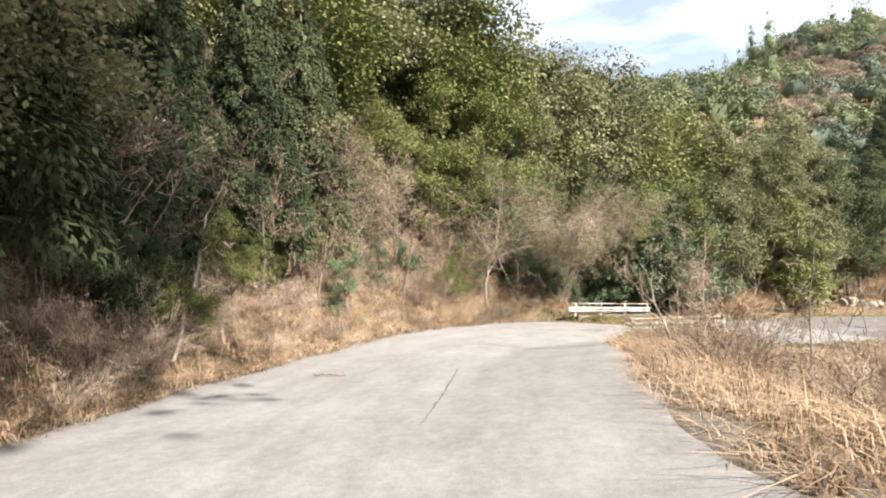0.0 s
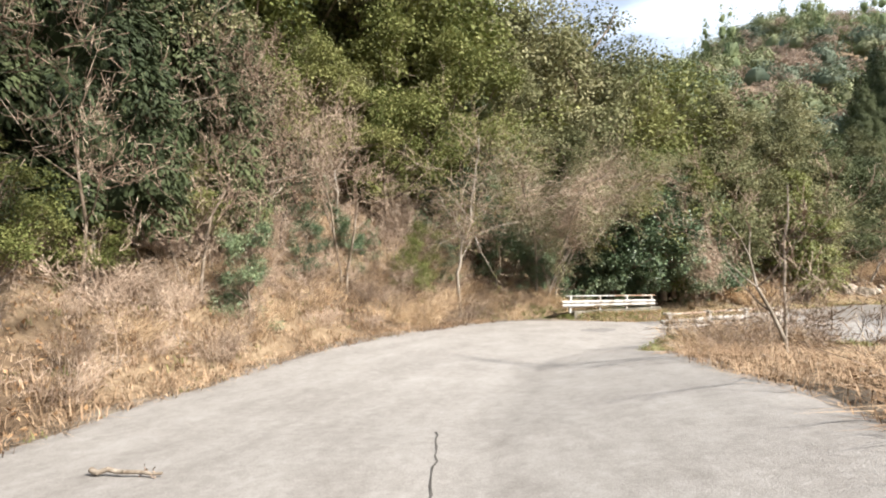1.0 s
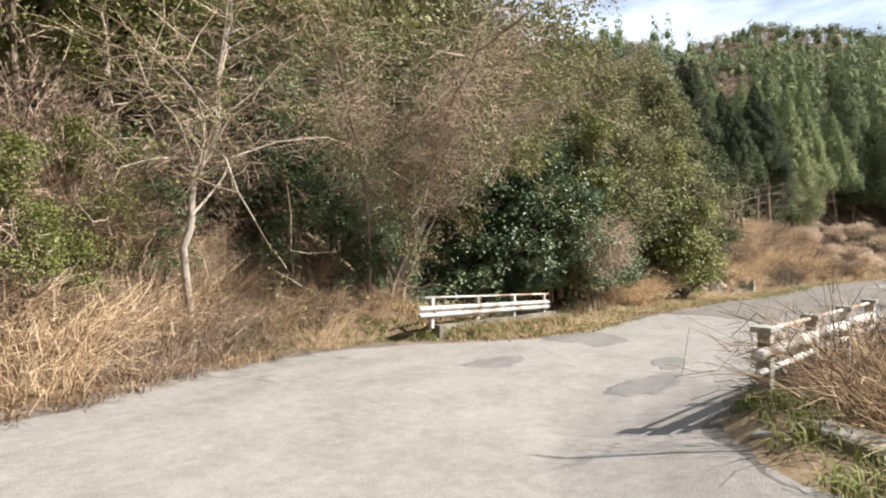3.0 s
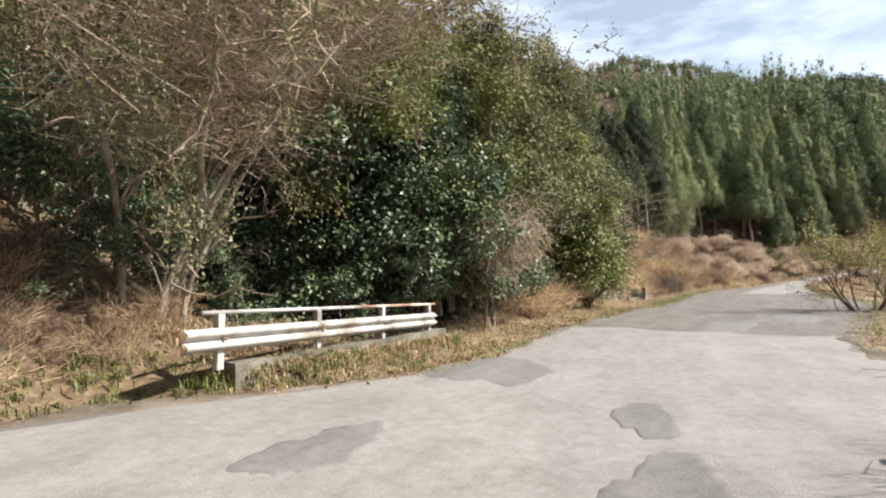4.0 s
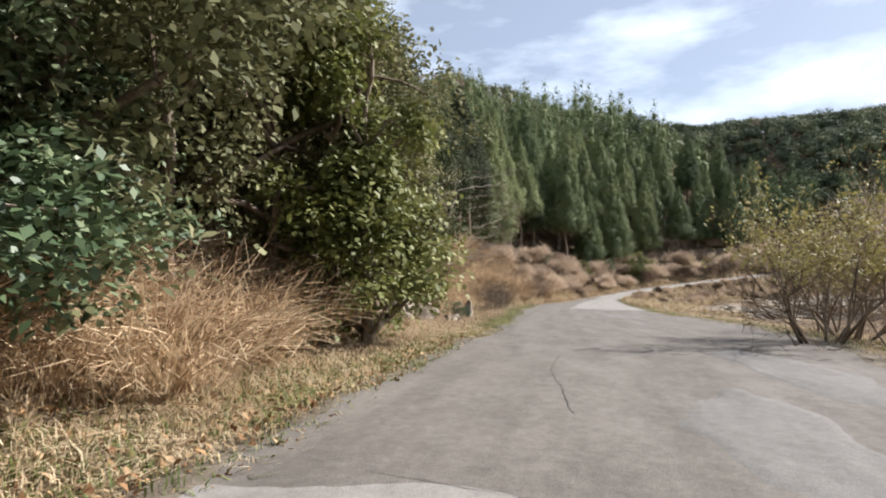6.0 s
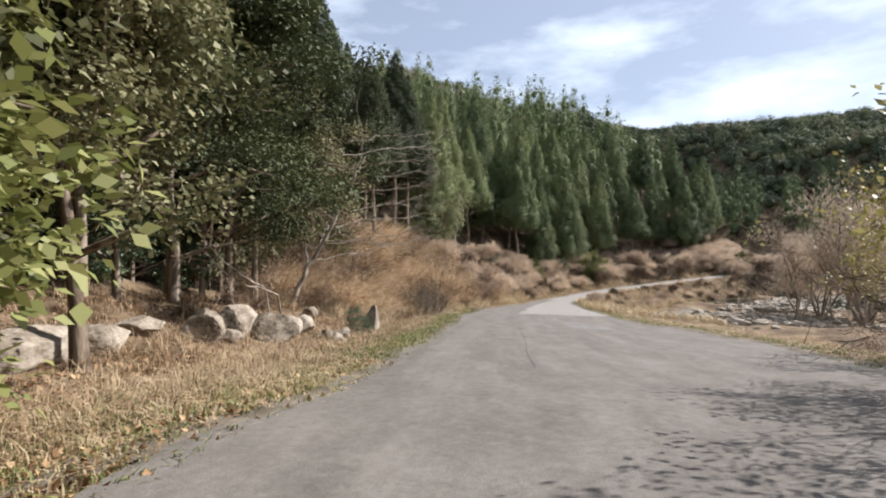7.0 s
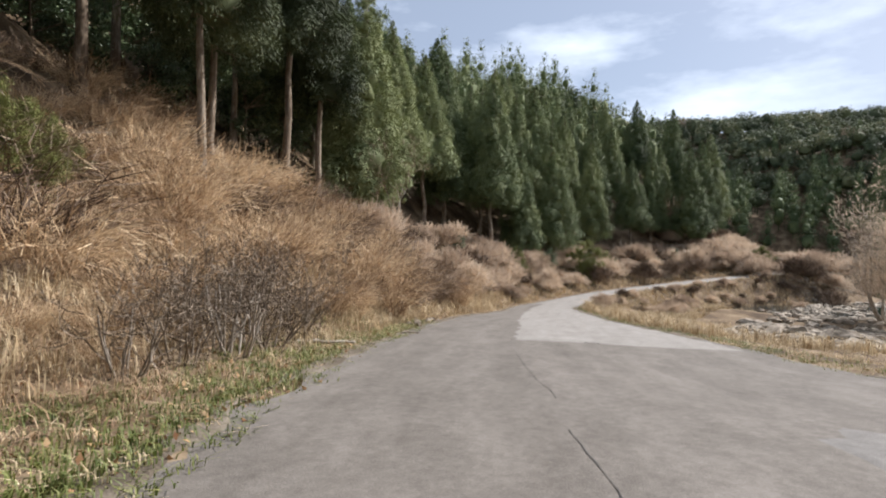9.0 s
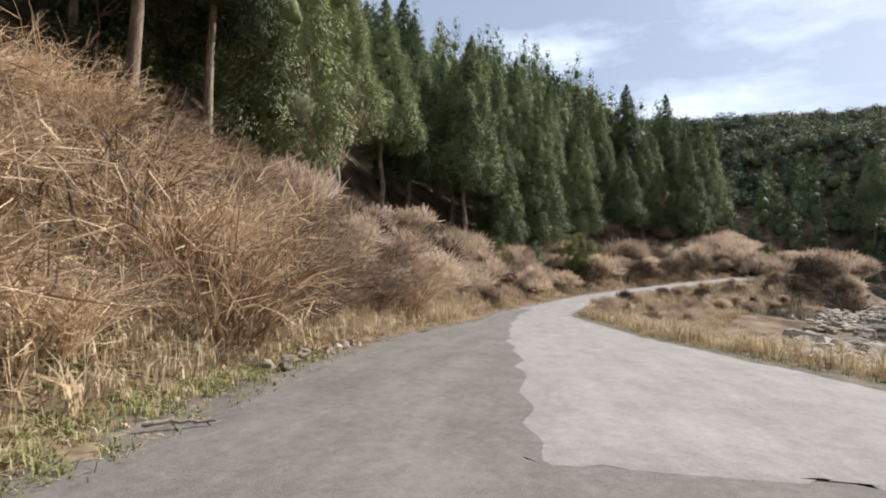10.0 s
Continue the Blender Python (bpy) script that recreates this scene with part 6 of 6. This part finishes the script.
# the wide bare tree that leans over the culvert and the road
for k, line in enumerate((
    [(5.9, 29.0, gz(5.9, 29.0) - 0.3), (6.5, 28.6, -1.3), (6.5, 27.2, 0.2), (6.4, 25.6, 1.2), (6.2, 24.0, 1.7), (6.3, 22.6, 1.8)],
    [(6.0, 29.1, gz(6.0, 29.1) - 0.3), (6.7, 28.6, -1.2), (7.5, 28.3, 0.3), (8.7, 28.3, 1.3), (10.0, 27.8, 1.9), (11.0, 27.4, 2.2)],
    [(6.1, 29.3, gz(6.1, 29.3) - 0.3), (6.6, 28.9, -1.0), (7.2, 28.2, 0.8), (7.8, 27.0, 2.2), (8.2, 25.8, 2.9)],
    [(5.6, 29.4, gz(5.6, 29.4) - 0.3), (5.6, 29.0, -1.2), (5.2, 28.0, 0.8), (4.6, 26.8, 2.2), (4.0, 25.6, 2.8)],
)):
    tree = tagged(limbs("spreading_tree", 320 + k, line, 0.06, 0.02, 24, M_PALE_BARK, 2, 1.4, 0.8, 0.0), "leafless tree with twisted pale limbs spreading over the road", "tree", "bare trees over the culvert")
    leaf_haze(tree, 325 + k, 6500, 0.06, M_OAK, "sparse olive leaves and buds")
    twig_haze(tree, 335 + k, 4200, 0.48, "layered fine brown twigs")
# hanging dry bush among the camellias
tagged(limbs("hanging_bush", 330, [(14.5, 32.5, gz(14.5, 32.5) - 0.2), (14.4, 32.1, -2.6), (14.3, 31.5, -1.75), (14.2, 30.85, -1.4), (14.05, 30.3, -1.6)], 0.03, 0.012, 190, M_TWIG, 2, 0.75, 0.7, -0.22, M_TWIG_PALE),
       "leafless brown bush hanging out over the verge", "bush")
# the leaning tree with level limbs above the boulders
tagged(limbs("leaning_tree", 340, [(38.6, 48.6, gz(38.6, 48.6) - 0.3), (39.1, 48.2, -5.0), (39.8, 47.8, -3.6), (40.5, 47.4, -2.0), (41.6, 47.2, 0.0)], 0.10, 0.04, 12, M_PALE_BARK, 2, 2.4, 0.5),
       "leaning pale-barked tree above the boulders", "tree")
lean_tree = max((o for o in scene.objects if o.name.startswith("leaning_tree")), key=lambda o: o.location.x)
for k in range(9):
    z0 = -4.4 + 0.62 * k
    o = Vector((39.5 + 0.22 * k, 47.9, z0))
    rl = np.random.RandomState(350 + k)
    line = [np.array(o - lean_tree.location) + np.array(v) for v in ((0, 0, 0), (1.5, -0.8, 0.3 + 0.2 * rl.rand()), (3.0, -1.4 - 0.6 * rl.rand(), 0.5 + 0.3 * rl.rand()), (4.4, -1.9, 0.9 + 0.4 * rl.rand()))]
    t = np.linspace(0, 3, 13)
    c = np.stack([np.interp(t, range(4), [q[j] for q in line]) for j in range(3)], 1) + rl.normal(size=(13, 3)) * 0.04
    segs, tips = [(*c[i], *c[i + 1], 0.034 * (1 - i / 14), 0.034 * (1 - (i + 1) / 14)) for i in range(12)], []
    for i in range(3, 12):
        grow(rl, c[i], unit(np.array([0.8, -0.5, 0.15]) + rl.normal(size=3) * 0.35), 0.9, 0.01, 1, segs, tips, 0.4, (1, 2), 0.12, 0.03, 0.6, 3)
    part("limb", mesh_of("level_limb", *tubes(np.array(segs), 4), M_PALE_BARK, True), lean_tree, "long level leafless limb")
# bare boughs hanging in the hollow behind the boulders
for k, line in enumerate(([(36.1, 45.9, -6.6), (35.2, 45.1, -5.25), (34.1, 44.6, -4.95), (33.1, 44.2, -4.8), (32.5, 44.0, -4.35), (32.0, 43.9, -4.0)],
                          [(36.3, 46.6, -6.6), (35.3, 45.8, -5.1), (34.3, 45.3, -4.75), (33.4, 45.0, -4.3), (32.8, 44.8, -3.9)],
                          [(36.4, 47.4, -6.5), (36.3, 46.8, -5.2), (36.0, 46.0, -4.2), (35.2, 45.6, -3.6)])):
    tagged(limbs("bare_bough", 370 + k, line, 0.035, 0.012, 9, M_PALE_BARK, 2, 0.8, 0.45, 0.02, M_TWIG_PALE), "crooked pale leafless bough bent over the boulders", "branch", "bare boughs over the boulders")
bm = bmesh.new()
ring = []
for k in range(9):
    u = k / 8
    x_, y_ = 54.3 + 1.05 * u, 51.7 - 0.85 * u + 0.03 * math.sin(5 * u)
    r_ = (0.05 - 0.02 * u) * (1 + 0.12 * math.sin(k * 2.3))
    last, ring = ring, [bm.verts.new((x_ + 0.63 * r_ * math.cos(a * 0.785), y_ + 0.78 * r_ * math.cos(a * 0.785), gz(x_, y_) + 0.07 + 0.02 * math.sin(3 * u) + r_ * math.sin(a * 0.785))) for a in range(8)]
    for a in range(8):
        if last:
            bm.faces.new((last[a], last[(a + 1) % 8], ring[(a + 1) % 8], ring[a]))
    if k in (0, 8):
        bm.faces.new(ring)
tagged(piece("fallen_stick", bm, M_PALE_BARK, None, shade=True), "pale broken stick lying on the verge", "branch")
# trees in the flat beside the road
tagged(limbs("bare_sapling", 360, [(8.3, 17.6, gz(8.3, 17.6) - 0.2), (8.35, 17.6, -2.0), (8.3, 17.5, -0.6), (8.45, 17.5, 1.0)], 0.05, 0.015, 12, M_PALE_BARK, 1, 0.8, 0.6), "slender pale leafless sapling in dry grass", "tree")
tagged(limbs("bare_sapling", 361, [(12.9, 19.2, gz(12.9, 19.2) - 0.2), (12.9, 19.2, -1.6), (13.1, 19.2, 0.2)], 0.045, 0.015, 10, M_PALE_BARK, 1, 0.9, 0.6), "slender dark leafless sapling in dry grass", "tree")


def many_stem_shrub(x, y, h, seed, n, yellow, wide=0.55):
    """A clump of stems from one foot, with yellowing leaves in sprays at their ends."""
    rng = np.random.RandomState(seed)
    segs, tips = [], []
    for k in range(n):
        a = rng.rand() * 6.283
        grow(rng, np.array([0.3 * math.cos(a), 0.3 * math.sin(a), -0.2]), unit(np.array([wide * math.cos(a), wide * math.sin(a), 1.0])), h * 0.5, 0.055, 3, segs, tips, 0.75, (1, 3), 0.17, 0.04, 0.66, 4)
    s, tp = np.array(segs), np.array(tips)
    thick = s[:, 6] > 0.014
    root = new("clumped_shrub")
    root.location = (x, y, gz(x, y))
    part("stem_clump", mesh_of("clump_stems", *tubes(s[thick], 6), M_BARK, True), root, "dark stems from one foot")
    part("twig_crown", mesh_of("clump_twigs", *strips(s[~thick], rng), M_TWIG), root, "fine twigs")
    if yellow:
        high = tp[(tp[:, 2] > h * 0.42) & (rng.rand(len(tp)) < yellow)]
        p = np.repeat(high, 7, 0)
        part("leaf_crown", mesh_of("clump_leaves", *leaves(p[:, :3] + rng.normal(size=(len(p), 3)) * 0.13, 0.10, rng, 1.8, 0.5), M_YELLOW), root, "yellow-green leaves in arching sprays")
    return tagged(root, "many-stemmed shrub with yellowing leaves beside the road" if yellow else "many-stemmed leafless shrub on the bank", "shrub")


many_stem_shrub(33.6, 29.6, 5.0, 71, 8, 0.24, 0.85)
many_stem_shrub(36.8, 29.0, 4.6, 72, 8, 0.35, 0.6)
many_stem_shrub(40.6, 29.6, 3.8, 73, 6, 0.2)
many_stem_shrub(67.0, 58.0, 3.2, 74, 8, False)
many_stem_shrub(62.0, 57.2, 3.4, 75, 7, False)

# stumps and a broken trunk on the bank below the cedars
def stump(x, y, h, r, seed, lean):
    """A cut trunk: flared foot, fluted bark and a pale sawn top."""
    rng = np.random.RandomState(seed)
    root = new("tree_stump")
    root.matrix_world = pose(x, y, gz(x, y) - 0.08, lean, -lean * 0.6, rng.rand() * 360)
    n, rings = 14, 6
    a = np.arange(n) * 2 * math.pi / n
    flute = 1 + 0.10 * np.sin(a * 3 + rng.rand() * 6) + 0.05 * rng.normal(size=n)
    V = np.concatenate([np.c_[np.cos(a) * r * f * flute, np.sin(a) * r * f * flute, np.full(n, z)] for f, z in zip((1.6, 1.25, 1.06, 1.0, 0.97, 0.94), np.array([0, 0.08, 0.25, 0.5, 0.8, 1.0]) * h)])
    k = np.arange(n)
    F = np.concatenate([np.stack([i * n + k, i * n + (k + 1) % n, (i + 1) * n + (k + 1) % n, (i + 1) * n + k], 1) for i in range(rings - 1)])
    part("bark", mesh_of("stump_bark", V, F, M_BARK, True), root, "grey-brown bark")
    T = np.concatenate([V[-n:] * [1, 1, 1], [[0, 0, h * 1.02]]])
    part("cut_face", mesh_of("stump_top", T, np.stack([k, (k + 1) % n, np.full(n, n)], 1), M_PALE_BARK), root, "pale sawn wood")
    return tagged(root, "cut tree stump with a pale top among dry stems", "stump", "stumps on the bank")


for k, (x, y, h, r) in enumerate(((60.2, 63.2, 2.2, 0.16), (56.3, 60.0, 0.7, 0.18), (50.2, 57.2, 0.45, 0.2), (63.4, 62.0, 0.6, 0.17))):
    stump(x, y, h, r, 400 + k, (3, 6, 2, 4)[k])

# fallen branches
for k, (a, b) in enumerate((((-5.3, 10.2), (-5.9, 13.0)), ((-2.75, 10.8), (-2.1, 10.6)), ((38.5, 45.2), (39.6, 45.5)), ((59.0, 51.9), (59.5, 51.6)))):
    za, zb = h1(*a), h1(*b)
    tagged(limbs("fallen_branch", 380 + k, [(*a, za + 0.1), ((a[0] + b[0]) / 2, (a[1] + b[1]) / 2, (za + zb) / 2 + (0.75 if k == 0 else 0.11)), (*b, zb + (1.5 if k == 0 else 0.1))], 0.04 if k == 0 else 0.024, 0.012, 8 if k == 0 else 2, M_PALE_BARK if k == 0 else M_BARK, 1, 0.7 if k == 0 else 0.3, 0.5, 0.1 if k == 0 else -0.15),
           "dead pale branch leaning on the bank" if k == 0 else "dead brown branch lying at the road's edge", "branch", "fallen branches")


# red flowers on the camellias
rf = np.random.RandomState(95)
for k, (x, y, z) in enumerate(((11.9, 33.0, -0.4), (11.2, 32.4, -1.1), (13.2, 33.4, 0.6), (16.4, 33.4, -0.9))):
    tree = min(road_camellias, key=lambda o: (o.matrix_world.translation - Vector((x, y, z))).length)
    a = np.arange(7) * 0.898
    way = np.stack([np.cos(a), np.sin(a), np.full(7, 0.5)], 1)
    petals = leaves(np.zeros((7, 3)), 0.055, rf, 1.1, 0.5, unit(way), 0.95, 0.3)
    fl = part("flower", mesh_of("camellia_flower", *petals, M_RED), tree, "red camellia flower")
    fl.matrix_world = tree.matrix_world @ (tree.matrix_world.inverted() @ pose(x, y, z, -60, 0, 15 * k))

# ---- grass and fallen leaves ----
def strew(s, e, side):
    p = beside(s, e, side)
    return p


rg = np.random.RandomState(90)
def many(f, a, b, n):
    v = rg.uniform(a, b, n)
    return np.array([f(k) for k in v])


def edge(n, reach, power=1.6):
    return -0.35 + reach * rg.rand(n) ** power


straw, reachs = [], []
for f, a_, b_, n, r_, pw, side in ((s_of, 9, 34, 5200, 2.8, 1.2, 1), (s_of, 30, 66, 1700, 6, 1.2, 1), (s_of, 55, 95, 3000, 7, 1.6, 1),
                                   (s_of, 15, 92, 3600, 9, 2, -1), (s_of, 70, 140, 2600, 9, 1.2, -1), (s_of, 92, 148, 1600, 3, 1.2, 1)):
    e_ = edge(n, r_, pw)
    straw.append(strew(many(f, a_, b_, n), e_, side))
    reachs.append(e_)
straw, reachs = np.concatenate(straw), np.concatenate(reachs)
V, F = tufts(straw, 0.07 + 0.34 * np.clip(reachs / 2.0, 0.05, 1) * rg.rand(len(straw)) ** 1.4, rg, 9, 0.006, 1.7)
tagged(new("dry_grass", mesh_of("dry_grass", V, F, M_STRAW)), "dry straw-coloured grass along the road and banks", "grass", kind="stuff")
first = np.concatenate([strew(many(s_y, -4, 22, 6500), edge(6500, 5.5, 1.3), 1), strew(many(s_y, -2, 17.5, 4200), edge(4200, 9, 1.4), -1), strew(many(s_of, 24, 52, 4200), 0.8 + 6.0 * rg.rand(4200), 1)])
V, F = tufts(first, 0.08 + 0.26 * rg.rand(len(first)) ** 1.5, rg, 9, 0.006, 1.8)
tagged(new("dead_grass", mesh_of("dead_grass", V, F, M_STRAW_DULL)), "flattened dead brown grass on the banks", "grass", kind="stuff")
tall = np.concatenate([strew(many(s_of, 55, 82, 3000), 0.8 + 11 * rg.rand(3000), 1), strew(many(s_of, 43, 56, 1500), 2.0 + 9 * rg.rand(1500), 1)])
far_straw = np.concatenate([strew(many(s_of, 60, 149, 6500), 0.6 + 11 * rg.rand(6500), 1), strew(many(s_of, 66, 148, 4200), 0.4 + 9 * rg.rand(4200), -1)])
V, F = tufts(far_straw, 0.35 + 0.5 * rg.rand(len(far_straw)), rg, 6, 0.016, 1.0)
tagged(new("rough_dry_grass", mesh_of("rough_dry_grass", V, F, M_STRAW)), "rough dry grass between the bushes by the lake road", "grass", kind="stuff")
V, F = tufts(tall, 0.28 + 0.45 * rg.rand(len(tall)), rg, 9, 0.007, 1.0)
tagged(new("tall_dry_grass", mesh_of("tall_dry_grass", V, F, M_STRAW)), "tall arching dry grass on the slopes", "grass", kind="stuff")
green = [strew(many(s_of, 11, 66, 6000), edge(6000, 2.4, 1.1), 1), strew(many(s_of, 20, 95, 1800), edge(1800, 1.8), -1), strew(many(s_y, 0, 20, 300), edge(300, 3), 1), strew(many(s_of, 5.2, 12, 500), -0.1 + 0.9 * rg.rand(500), -1), strew(many(s_of, 6.5, 11.5, 600), 0.1 + 1.0 * rg.rand(600), 1)]
green = np.concatenate(green + [np.c_[q_, height(q_[:, 0], q_[:, 1])] for q_ in (np.c_[rg.uniform(5.0, 7.2, 400), rg.uniform(17.2, 20.2, 400)],) for q_ in (q_[(near_road(q_[:, 0], q_[:, 1])[1] + ROAD[near_road(q_[:, 0], q_[:, 1])[0], 4] < -0.05)],)])
V, F = tufts(green, 0.06 + 0.11 * rg.rand(len(green)) ** 1.5, rg, 9, 0.007, 1.1)
tagged(new("green_grass", mesh_of("green_grass", V, F, M_GRASS)), "short green and yellowish grass on the verge", "grass", kind="stuff")
lit = np.concatenate([strew(many(s_of, 9, 34, 15000), edge(15000, 3.4, 1.2), 1), strew(many(s_y, -3, 22, 16000), edge(16000, 7, 1.0), 1), strew(many(s_of, 26, 70, 9000), edge(9000, 6.0, 1.0), 1)])
lit[:, 2] += 0.02
V, F = leaves(lit, 0.085, rg, 1.8, 2.5, None, 0.6, 0.5)
tagged(new("leaf_litter", mesh_of("leaf_litter", V, F, M_LITTER)), "brown fallen leaves strewn on the verge", "leaves", kind="stuff")
